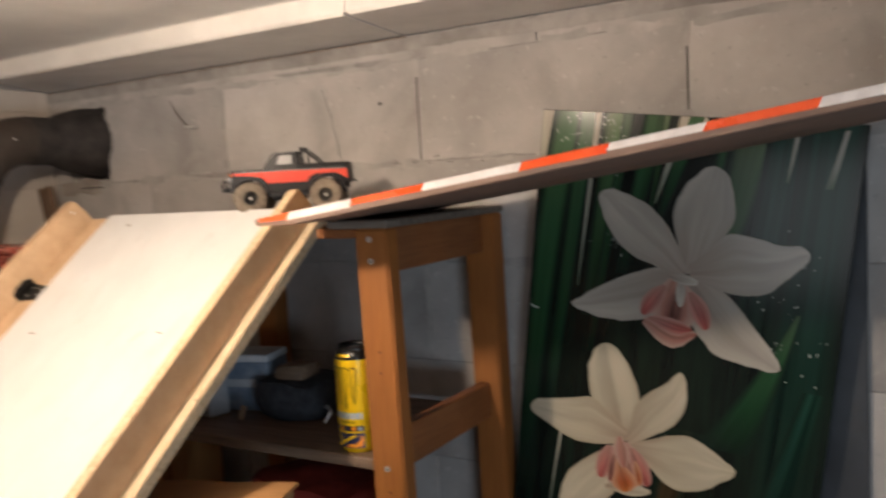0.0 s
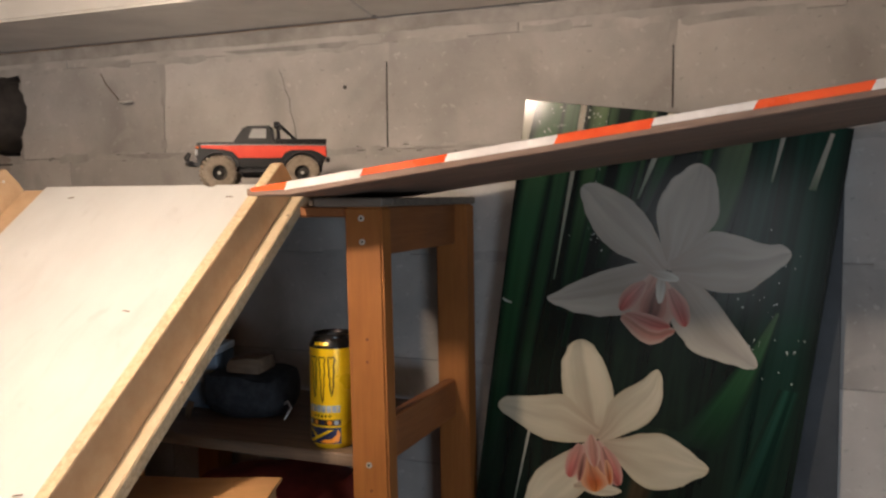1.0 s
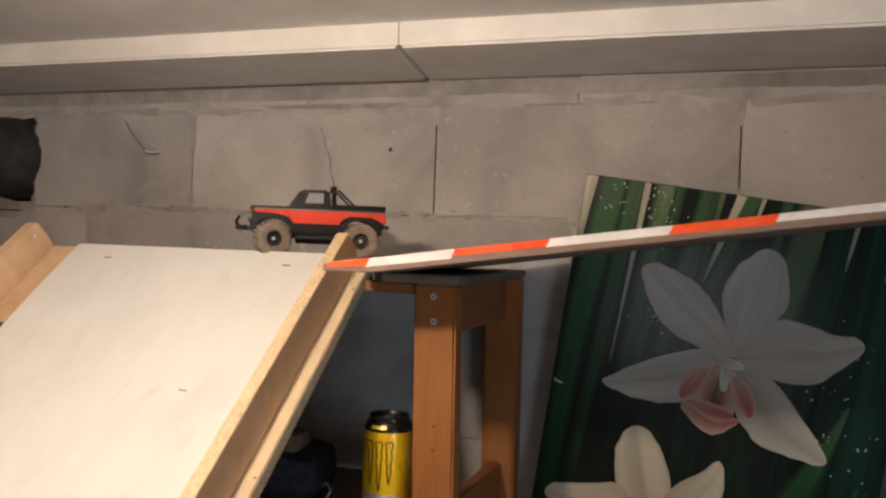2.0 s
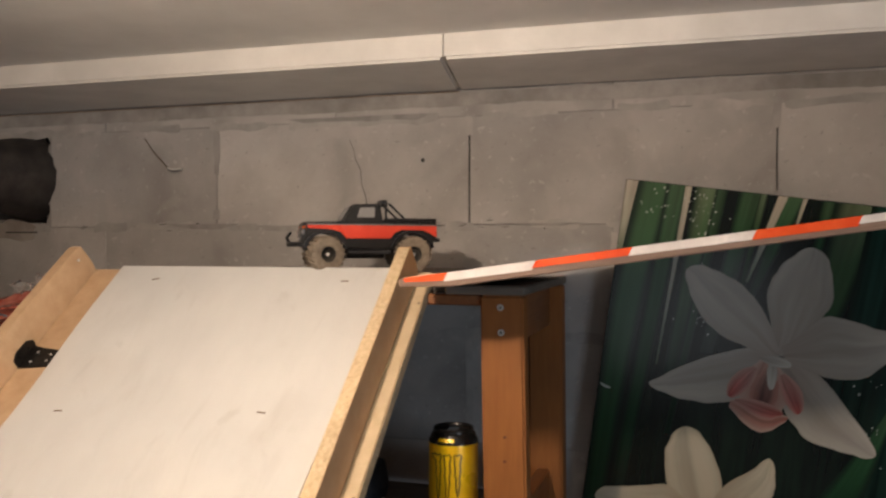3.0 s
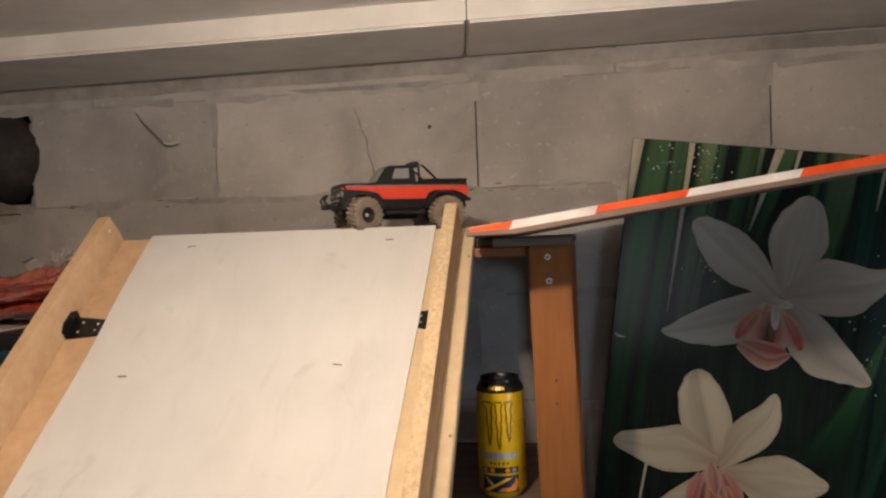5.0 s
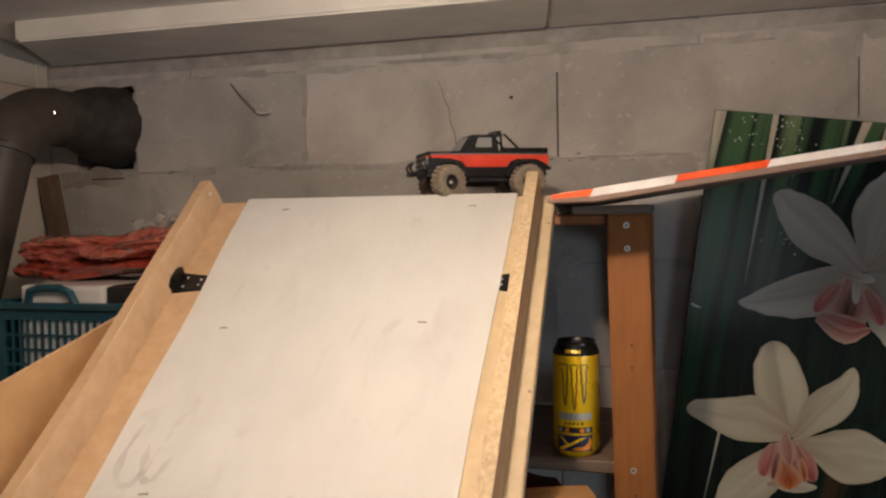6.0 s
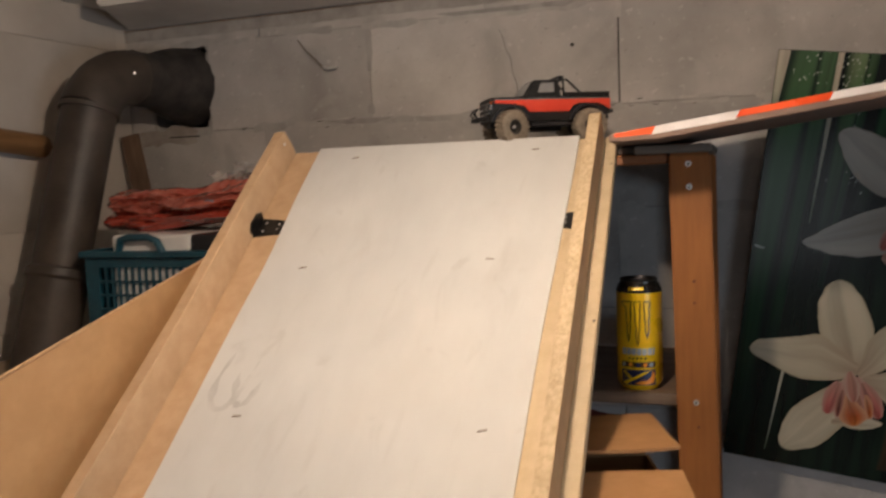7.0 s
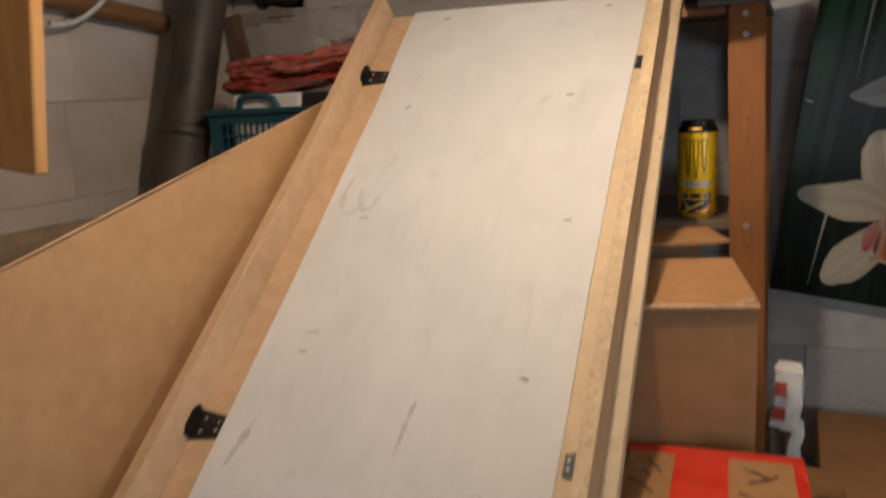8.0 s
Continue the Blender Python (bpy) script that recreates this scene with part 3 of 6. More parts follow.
for i in range(N):
    a, b, c, d = own_lo[i], own_lo[i + 1], own_hi[i], own_hi[i + 1]
    deck.faces.new((a[1], c[1], d[1], b[1]))
    deck.faces.new((a[0], b[0], d[0], c[0]))
    deck.faces.new((a[0], a[1], b[1], b[0]))
    deck.faces.new((c[0], d[0], d[1], c[1]))
deck.faces.new((own_lo[0][0], own_hi[0][0], own_hi[0][1], own_lo[0][1]))
deck.faces.new((own_lo[N][0], own_lo[N][1], own_hi[N][1], own_hi[N][0]))
part("deck_sheet", deck, M_SHEET, ramp, "thin white-painted plywood deck with scuffs")


def rail(u0, u1, zlow):
    bm = prism([(FOOT, zlow), (TOP - 0.003, zlow), (TOP - 0.003, 0.014), (TOP - 0.010, 0.046), (TOP - 0.016, 0.0485), (FOOT, 0.0485)], "x", u0, u1)
    bmesh.ops.bevel(bm, geom=bm.edges[:], offset=0.0011, segments=1, affect="EDGES")
    return bm


lb_ = rail(-0.2575, -0.2425, -0.0034)
bmesh.ops.bisect_plane(lb_, geom=lb_.verts[:] + lb_.edges[:] + lb_.faces[:], plane_co=(0, -0.15, 0), plane_no=(0, 1, 0))
for v in lb_.verts:
    v.co.x -= 0.014 * max(0.0, (v.co.y + 0.15) / 0.416)
rail_l = part("side_rail", lb_, M_MDF, ramp, "left upright fibreboard side rail")
rail_r = part("side_rail", rail(0.2280, 0.2440, -0.0034), M_RAILSIDE, ramp, "right upright fibreboard side rail")
cap = box(-0.2574, -0.2426, FOOT, TOP - 0.017, 0.0486, 0.0494)
bmesh.ops.bisect_plane(cap, geom=cap.verts[:] + cap.edges[:] + cap.faces[:], plane_co=(0, -0.15, 0), plane_no=(0, 1, 0))
for v in cap.verts:
    v.co.x -= 0.014 * max(0.0, (v.co.y + 0.15) / 0.416)
part("sawn_edge", cap, M_MDF, rail_l, "plain sawn fibreboard edge")
# rough sawn chipboard caps on the rails' upper edges
part("sawn_edge", box(0.2283, 0.2437, FOOT, TOP - 0.017, 0.0485, 0.0492), M_CHIP, rail_r, "speckled sawn chipboard edge")
part("inner_face", box(0.2273, 0.22785, FOOT, TOP - 0.017, -0.0030, 0.0478), M_PALEMDF, rail_r, "pale bare inner face")
part("base_strip", box(0.2000, 0.2272, FOOT, TOP - 0.002, -0.0034, -0.0030), M_PALEMDF, ramp, "pale bare strip of the base")
part("base_strip", box(0.2443, 0.2617, FOOT, TOP - 0.002, -0.0034, -0.0030), M_PALEMDF, ramp, "pale bare strip of the base")
part("base_edge", box(0.2621, 0.2629, FOOT, TOP - 0.001, -0.0195, -0.0045), M_CHIP, ramp, "pale sawn edge of the base")


def angle_bracket(sx, yc, wide, seat):
    """Folded black angle with a tapered tongue up the rail and one on the base."""
    s = -1 if sx < 0 else 1
    a, t = wide / 2, 0.0022
    own = prism([(sx, yc - a), (sx, yc + a), (sx - s * seat, yc + a * 0.70), (sx - s * seat, yc - a * 0.70)], "z", -0.0034, -0.0034 + t)
    wall = prism([(yc - a, -0.0034), (yc + a, -0.0034), (yc + a * 1.05, 0.010), (yc + a * 0.55, 0.016), (yc - a * 0.55, 0.016), (yc - a * 1.05, 0.010)], "x", sx - s * t, sx)
    bm = merge(own, wall)
    ob = part("angle_bracket", bm, M_BLACKMETAL, ramp, "black steel angle bracket")
    for dy, dz in ((-0.22, 0.006), (0.22, 0.006)):
        part("screw", tube([(sx - s * t, yc + dy * wide, dz), (sx - s * (t + 0.0012), yc + dy * wide, dz)], 0.0022, 8), M_BLACKMETAL, ob)
    for q, dy in ((0.28, 0.22), (0.28, -0.22), (0.78, 0.14), (0.78, -0.14)):
        part("screw", tube([(sx - s * seat * q, yc + dy * wide, -0.0034 + t), (sx - s * seat * q, yc + dy * wide, -0.0034 + t + 0.0010)], 0.0017, 8), M_STEEL, ob, "bright screw head")
    return ob


angle_bracket(-0.2498, 0.076, 0.040, 0.044)
angle_bracket(-0.2424, -0.605, 0.040, 0.040)
angle_bracket(0.2279, 0.078, 0.038, 0.026)
angle_bracket(0.2279, -0.603, 0.034, 0.022)
# staples in the deck
random.seed(11)
for k in range(9):
    for u in (-0.143, 0.146):
        yy = 0.240 - 0.245 * k + random.uniform(-0.012, 0.012)
        if yy < FOOT + 0.1:
            continue
        uu = u + random.uniform(-0.010, 0.010) - (0.02 if (u > 0 and k == 1) else 0.0)
        a = random.uniform(-0.3, 0.3)
        dx, dy = 0.0055 * math.cos(a), 0.0055 * math.sin(a)
        part("staple", tube([(uu - dx, yy - dy, 0.0002), (uu, yy, 0.0006), (uu + dx, yy + dy, 0.0002)], 0.0009, 6), M_STAPLE, ramp)
part("pin", tube([(-0.2556, TOP - 0.028, 0.034), (-0.2542, TOP - 0.028, 0.034)], 0.0022, 8), M_STEEL, rail_l)
for yy in (0.20, -0.10, -0.42, -0.75):
    part("pin", tube([(0.2585, yy, -0.0036), (0.2585, yy, -0.0026)], 0.0020, 8), M_STAPLE, ramp)


def scuff(pts, width, material, seedv):
    """A faint tyre mark on the deck: a thin uneven ribbon along a smooth line."""
    bm = bmesh.new()
    line = []
    n = len(pts) - 1
    for i in range(n):
        a, b, c, d = [Vector(pts[max(0, min(n, i + k))]) for k in (-1, 0, 1, 2)]
        for k in range(10):
            f = k / 10
            line.append(b + 0.5 * f * (c - a + f * (2 * a - 5 * b + 4 * c - d + f * (3 * (b - c) + d - a))))
    line.append(Vector(pts[-1]))
    rows = []
    for i, p in enumerate(line):
        way = (line[min(len(line) - 1, i + 1)] - line[max(0, i - 1)]).normalized()
        side = Vector((-way.y, way.x))
        q = i / (len(line) - 1)
        w = width * min(1.0, 6 * q + 0.05, 6 * (1 - q) + 0.05) * (0.55 + 0.7 * noise.noise(Vector((q * 9, seedv, 0))))
        rows.append([bm.verts.new((p.x + side.x * e * max(w, 0.0004), p.y + side.y * e * max(w, 0.0004), 0.00012)) for e in (-0.5, 0.5)])
    for a, b in zip(rows, rows[1:]):
        bm.faces.new((a[0], a[1], b[1], b[0]))
    bmesh.ops.recalc_face_normals(bm, faces=bm.faces)
    part("scuff", bm, material, ramp, "faint grey tyre mark")


scuff([(-0.178, -0.165), (-0.185, -0.21), (-0.178, -0.245), (-0.160, -0.250), (-0.148, -0.225), (-0.140, -0.175)], 0.014, M_SCUFF, 1.0)
scuff([(-0.160, -0.195), (-0.152, -0.235), (-0.135, -0.242), (-0.124, -0.205)], 0.013, M_SCUFF, 2.0)
scuff([(-0.158, -0.545), (-0.166, -0.60), (-0.180, -0.66)], 0.013, M_SMUDGE, 6.0)
scuff([(-0.150, -0.463), (-0.138, -0.461), (-0.128, -0.464)], 0.011, M_SMUDGE, 7.0)
scuff([(0.028, -0.545), (0.024, -0.58), (0.022, -0.62)], 0.010, M_SMUDGE, 8.0)
# guard board along the left rail: top edge falls less steeply than the ramp
gh = Vector((0.042, -0.999, 0.0)).normalized()
GM = Matrix(((gh.x, gh.y, 0, RC.x - 0.2845 * ru.x), (gh.y, -gh.x, 0, RC.y - 0.2845 * ru.y), (0, 0, 1, 0), (0, 0, 0, 1)))
# local: x runs out along the ramp, y across, z up
guard = thing("guard_board", GM)
tagged(guard, "brown hardboard guard fixed along the ramp's side rail", "board")


def guard_top(s):
    return 1.6365 - 0.213 * s


def ramp_low(s):
    return 1.6238 - 0.7505 * s - 0.035


gp = [(-0.02, guard_top(-0.02) - 0.012)] + [(0.0 + 0.11 * i, guard_top(0.11 * i) + 0.0015 * math.sin(i)) for i in range(0, 19)]
gp += [(1.98, ramp_low(1.98))] + [(-0.02, ramp_low(-0.02))]
part("panel", prism(gp, "y", -0.0035, 0.0), M_MDFDARK, guard, "smooth brown hardboard panel")
part("top_edge", prism([(s, guard_top(s) + dz) for s, dz in ((0.0, 0.0018), (0.99, 0.0018), (1.98, 0.0018), (1.98, 0.0030), (0.99, 0.0030), (0.0, 0.0030))], "y", -0.0036, 0.0002), M_CARDEDGE, guard, "pale sawn top edge")

# ---- striped plank up from the ramp's top ----
pl_dir = Vector((0.530, 0.034, 0.0755)).normalized()
pl_y = Vector((0, 1, 0)) - pl_dir * pl_dir.y
pl_y.normalize()
pl_z = pl_dir.cross(pl_y)
P0 = Vector((0.050, -0.518, 1.7765))
PM = Matrix(((pl_dir.x, pl_y.x, pl_z.x, P0.x), (pl_dir.y, pl_y.y, pl_z.y, P0.y), (pl_dir.z, pl_y.z, pl_z.z, P0.z), (0, 0, 0, 1)))
plank = thing("striped_plank", PM)
tagged(plank, "weathered plank edged with orange and white warning tape", "plank")
PL = 1.70
PW = 0.425
bm = prism([(0.0, -0.0085), (0.0, 0.0), (PL, 0.0), (PL, -0.016), (0.06, -0.016)], "y", 0.0, PW)
bmesh.ops.bevel(bm, geom=bm.edges[:], offset=0.0012, segments=1, affect="EDGES")
part("board", bm, M_PLANK, plank, "grey-brown weathered softwood board")
cuts = [0.007, 0.0585, 0.1595, 0.2645, 0.3915, 0.4945, 0.5965, 0.7045, 0.8145, 0.9245, 1.0345, 1.1445, 1.2545, 1.3645, 1.4795, 1.60]
for i, (a, b) in enumerate(zip(cuts, cuts[1:])):
    material = M_ORANGE if i % 2 == 0 else M_WHITETAPE
    h = 0.0082 + 0.001 * math.sin(i * 2.1)
    sl = 0.006
    if i == 0:
        pts = [(a, -0.004), (b - sl, -0.008), (b, 0.0006), (a, 0.0006)]
    else:
        pts = [(a - sl, -h), (b - sl, -h - 0.0006), (b, 0.0006), (a, 0.0006)]
    bm = prism(pts, "y", -0.0007, -0.0001)
    # the strip folds over on to the top
    prism([(pts[3][0], -0.0007), (pts[2][0], -0.0007), (pts[2][0], 0.022), (pts[3][0], 0.024)], "z", 0.0001, 0.0007, bm=bm)
    part("tape_stripe", bm, material, plank, "orange-red tape" if i % 2 == 0 else "white tape")
bm = box(0.004, 0.044, 0.004, PW - 0.02, 0.0008, 0.0016)
part("masking_tape", bm, M_MASK, plank, "strip of wrinkled masking tape")

# ---- shelf unit ----
unit = thing("shelf_unit", pose(-0.11, -0.2, 0))
tagged(unit, "red-brown stained pine shelf unit against the block wall", "shelf unit")


def post(x0, x1, y0, y1, ztop, lean=0.0):
    bm = bmesh.new()
    zs = (0.0, ztop)
    vs = [bm.verts.new((x - (-0.11) + lean * (1.70 - z), y + 0.2, z)) for z in zs for y in (y0, y1) for x in (x0, x1)]
    for f in ((0, 2, 3, 1), (4, 5, 7, 6), (0, 1, 5, 4), (2, 6, 7, 3), (0, 4, 6, 2), (1, 3, 7, 5)):
        bm.faces.new([vs[i] for i in f])
    bmesh.ops.bevel(bm, geom=bm.edges[:], offset=0.003, segments=2, affect="EDGES")
    return bm


LEANX = 0.020
part("post", post(0.114, 0.170, -0.383, -0.352, 1.7522, LEANX), M_POST, unit, smooth=True)
part("post", post(0.114, 0.170, -0.052, -0.010, 1.752, 0.01), M_POST, unit, smooth=True)
part("post", post(-0.405, -0.350, -0.383, -0.352, 1.715), M_POST, unit, smooth=True)
part("post", post(-0.405, -0.350, -0.052, -0.010, 1.752), M_POST, unit, smooth=True)


def ubox(name, x0, x1, y0, y1, z0, z1, material, bevel=0.002, label=""):
    return part(name, box(x0 + 0.11, x1 + 0.11, y0 + 0.2, y1 + 0.2, z0, z1, bevel), material, unit, label)


for z0, z1 in ((1.684, 1.752), (1.383, 1.447), (1.0, 1.06), (0.55, 0.61), (0.12, 0.18)):
    ubox("rung", 0.130, 0.150, -0.352, -0.052, z0, z1, M_POSTX)
    ubox("rung", -0.388, -0.368, -0.352, -0.052, z0, z1, M_POSTX)
ubox("front_rail", -0.350, 0.113, -0.376, -0.352, 1.738, 1.7522, M_POSTX)
ubox("board_lip", 0.066, 0.1715, -0.3845, -0.3525, 1.7525, 1.7645, M_TOPBOARD)
ubox("top_board", -0.405, 0.1715, -0.352, -0.008, 1.7525, 1.7645, M_TOPBOARD, label="grey bare top board")
ubox("landing_board", -0.405, 0.022, -0.350, -0.008, 1.7648, 1.7768, M_TOPBOARD, label="loose grey board laid level with the ramp")
for z in (1.405, 1.065, 0.615, 0.185):
    ubox("shelf", -0.368, 0.1299 if z > 1.3 else 0.129, -0.372, -0.054, z - 0.018, z, M_SHELF, label="dark brown shelf board")
for x, z in ((0.140, 1.737), (0.141, 1.705), (0.147, 1.398)):
    s = part("screw", tube([(x + 0.11, -0.3831 + 0.2, z), (x + 0.11, -0.3848 + 0.2, z)], 0.0042, 12), M_STEEL, unit, "bright zinc screw head")
    part("recess", tube([(x + 0.11, -0.3846 + 0.2, z), (x + 0.11, -0.3851 + 0.2, z)], 0.0018, 8), M_BLACKMETAL, s)
for x, z in ((0.146, 1.572), (0.146, 1.541), (0.150, 1.362)):
    part("plug", tube([(x + 0.11, -0.3829 + 0.2, z), (x + 0.11, -0.3835 + 0.2, z)], 0.0022, 8), M_PLUG, unit)

# ---- energy drink can ----
can = thing("drink_can", pose(0.064, -0.332, 1.405, 0, 0, -89))
tagged(can, "tall yellow drink can with black top on the shelf", "can")
R = 0.0335
part("body", lathe([(0.0, 0.003), (0.022, 0.002), (0.026, 0.0), (0.0275, 0.002), (R, 0.011), (R, 0.1455), (R, 0.1460)], 40), M_YELLOW, can, "yellow lacquered body", True)
part("shoulder", lathe([(R + 0.0001, 0.1460), (R, 0.1490), (0.0295, 0.1580), (0.0272, 0.1600), (0.0272, 0.1625)], 40), M_CANBLACK, can, "black tapered shoulder", True)
lid = part("lid", lathe([(0.0273, 0.1625), (0.0278, 0.1645), (0.0268, 0.1655), (0.0255, 0.1640), (0.0245, 0.1600), (0.0, 0.1602)], 40), M_CANBLACK, can, "black rim and lid", True)
part("pull_tab", box(-0.012, 0.011, -0.0075, 0.0075, 0.1612, 0.1624, 0.0006), M_ALU, can, "metal pull tab")


def can_print(name, pts, material, label="", lift=0.0004):
    """A printed shape on the can: points of (angle in degrees, height)."""
    bm = bmesh.new()
    bm.faces.new([bm.verts.new((math.radians(a), z, 0)) for a, z in pts])
    bmesh.ops.triangulate(bm, faces=bm.faces[:])
    for _ in range(2):
        bmesh.ops.subdivide_edges(bm, edges=[e for e in bm.edges if abs(e.verts[0].co.x - e.verts[1].co.x) > 0.12], cuts=2)
        bmesh.ops.triangulate(bm, faces=bm.faces[:])
    for v in bm.verts:
        a, z = v.co.x, v.co.y
        v.co = ((R + lift) * math.cos(a), (R + lift) * math.sin(a), z)
    return part(name, bm, material, can, label)


def can_outline(pts, w, material, name):
    """A closed printed outline on the can, one continuous band of width w."""
    flat = [Vector((math.radians(a) * R, z)) for a, z in pts[:-1]]
    n = len(flat)
    inner, outer = [], []
    bm = bmesh.new()
    for i in range(n):
        d = (flat[(i + 1) % n] - flat[i - 1]).normalized()
        side = Vector((-d.y, d.x)) * w / 2
        for row, p in ((inner, flat[i] + side), (outer, flat[i] - side)):
            a = p.x / R
            row.append(bm.verts.new(((R + 0.0005) * math.cos(a), (R + 0.0005) * math.sin(a), p.y)))
    for i in range(n):
        k = (i + 1) % n
        bm.faces.new((inner[i], inner[k], outer[k], outer[i]))
    return part(name, bm, material, can)


for c, low, tl, tr in ((-23, 0.074, 20, 9), (0, 0.068, 9, 9), (23, 0.078, 8, 10)):
    can_outline([(c - tl, 0.1325), (c - tl * 0.5, 0.1345), (c, 0.1330), (c + tr * 0.6, 0.1350), (c + tr, 0.1310), (c + 6, 0.1235), (c + 7.5, 0.112), (c + 5, 0.104), (c + 6, 0.095), (c + 3, 0.084), (c + 3.5, low + 0.006), (c + 1, low),
                 (c - 1.5, low + 0.008), (c - 3.5, low + 0.016), (c - 2.5, low + 0.026), (c - 6, 0.106), (c - 4.5, 0.115), (c - 6.5, 0.1255), (c - tl * 0.7, 0.1285), (c - tl, 0.1325)], 0.0019, M_OLIVE, "claw_mark")
for a0, a1 in ((-42, -30), (-28, -17), (-15, -4), (-2, 9), (11, 22), (24, 36), (38, 44)):
    can_print("lettering_bar", [(a0, 0.0545), (a1, 0.0545), (a1, 0.0645), (a0, 0.0645)], M_CANSILVER)
for a0 in range(-24, 25, 10):
    can_print("lettering_bar", [(a0, 0.0475), (a0 + 5, 0.0475), (a0 + 5, 0.0510), (a0, 0.0510)], M_OLIVE)
can_print("badge_band", [(-46, 0.0355), (46, 0.0355), (46, 0.0440), (-46, 0.0440)], M_OLIVE, lift=0.0003)
for a0, m_ in ((-38, M_CANSILVER), (-18, M_CANORANGE), (0, M_CANBLUE), (18, M_CANORANGE), (34, M_CANSILVER)):
    can_print("badge", [(a0 + 6 * math.cos(t * math.pi / 5), 0.0398 + 0.0034 * math.sin(t * math.pi / 5)) for t in range(10)], m_, lift=0.0006)
can_print("emblem_ground", [(-46, 0.009), (46, 0.009), (46, 0.0325), (-46, 0.0325)], M_CANBLUE, lift=0.0003)
can_print("emblem_arc", [(-8, 0.0110), (20, 0.0100), (40, 0.0120), (45, 0.022), (38, 0.0310), (34, 0.022), (22, 0.0160), (4, 0.0155)], M_CANORANGE, lift=0.0006)
can_print("emblem_bolt", [(-44, 0.011), (-30, 0.0105), (30, 0.0300), (14, 0.0290)], M_YELLOW, lift=0.0007)
can_print("emblem_bolt", [(-40, 0.030), (-34, 0.030), (-14, 0.020), (-20, 0.0185)], M_YELLOW, lift=0.0008)
for k, a0 in enumerate((-22, -14, -6, 2, 10)):
    bm = bmesh.new()
    for a, z in ((a0, 0.1505), (a0 + 6.2, 0.1505), (a0 + 6.2, 0.1550), (a0, 0.1550)):
        rr = R + 0.0012 - (z - 0.149) * 0.444
        bm.verts.new((rr * math.cos(math.radians(a)), rr * math.sin(math.radians(a)), z))
    bm.faces.new(bm.verts[:])
    part("shoulder_lettering", bm, M_YELLOW, can)

# ---- things on the shelf ----
carton = thing("blue_carton_box", pose(-0.285, -0.20, 1.405, 0, 0, 14))
tagged(carton, "small blue printed carton with pale top on the shelf", "box")
part("body", box(-0.055, 0.055, -0.04, 0.04, 0.0, 0.092, 0.002), M_BLUECARTON, carton)
part("lid", box(-0.056, 0.056, -0.041, 0.041, 0.092, 0.106, 0.002), M_PALECARTON, carton, "pale lid with a worn edge")
part("print_bar", box(-0.035, 0.03, -0.0412, -0.0402, 0.045, 0.06), M_PALECARTON, carton)
carton2 = thing("pale_carton_box", pose(-0.325, -0.275, 1.405, 0, 0, -8))
tagged(carton2, "small pale blue carton standing before another", "box")
part("body", box(-0.03, 0.03, -0.022, 0.022, 0.0, 0.082, 0.002), M_PALECARTON, carton2)
part("print_panel", box(-0.024, 0.024, -0.0230, -0.0222, 0.008, 0.048), M_BLUECARTON, carton2)
strip = thing("silver_foil_strip", pose(-0.232, -0.292, 1.405, -8, 12, 10))
tagged(strip, "small upright silver foil strip on the shelf", "strip")
part("foil", box(-0.006, 0.006, -0.0008, 0.0008, 0.0, 0.028, 0.0003), M_ALU, strip)
gear = thing("black_gear_bag", pose(-0.155, -0.215, 1.405))
tagged(gear, "slumped black pouch with a brown top on the shelf", "pouch")
crumple("pouch", (0.075, 0.055, 0.036), 0.010, M_DARKCLOTH, gear, 3.1, at=(0, 0, 0.036))
crumple("flap", (0.034, 0.03, 0.02), 0.006, M_SHELF, gear, 8.2, "brown soft flap", at=(-0.004, 0.0, 0.076), cuts=6)
part("cable", tube([(0.07, -0.02, 0.02), (0.085, -0.03, 0.03), (0.095, -0.035, 0.022), (0.088, -0.045, 0.004)], 0.002, 8), M_STEEL, gear, "grey cable end")
redbag = thing("red_cloth_bundle", pose(-0.10, -0.24, 1.065))
tagged(redbag, "folded dark red cloth bundle on the lower shelf", "cloth")
crumple("cloth", (0.14, 0.10, 0.085), 0.014, M_REDCLOTH, redbag, 5.3, at=(0, 0, 0.09))
crumple("top_fold", (0.125, 0.09, 0.045), 0.012, M_REDCLOTH, redbag, 9.1, "loose upper fold", at=(0.005, 0, 0.205))

# ---- cartons in front of the shelf ----
base = thing("large_carton", pose(0.075, -0.735, 0))
tagged(base, "large plain brown cardboard carton on the floor", "box")
part("box_body", box(-0.225, 0.225, -0.32, 0.325, 0.0, 0.996, 0.004), M_CARD, base)
part("top_flap", box(-0.224, 0.224, -0.319, 0.0, 0.996, 1.0), M_CARD, base)
part("top_flap", box(-0.224, 0.224, 0.003, 0.324, 0.996, 1.0), M_CARD, base)

CF = Vector((0.183, -0.785, 1.0))
obx = thing("open_carton", Matrix.Translation(CF) @ pose(0, 0, 0, 0, 0, 19))
tagged(obx, "brown cardboard carton with two loose top flaps", "box")
for bx in ((-0.24, 0.0, 0.0, 0.004, 0.0, 0.366), (-0.24, 0.0, 0.272, 0.276, 0.0, 0.366), (-0.004, 0.0, 0.004, 0.272, 0.0, 0.366), (-0.24, -0.236, 0.004, 0.272, 0.0, 0.366)):
    part("wall", box(*bx), M_CARD, obx)
part("bottom", box(-0.236, -0.004, 0.004, 0.272, 0.0, 0.004), M_CARD, obx)


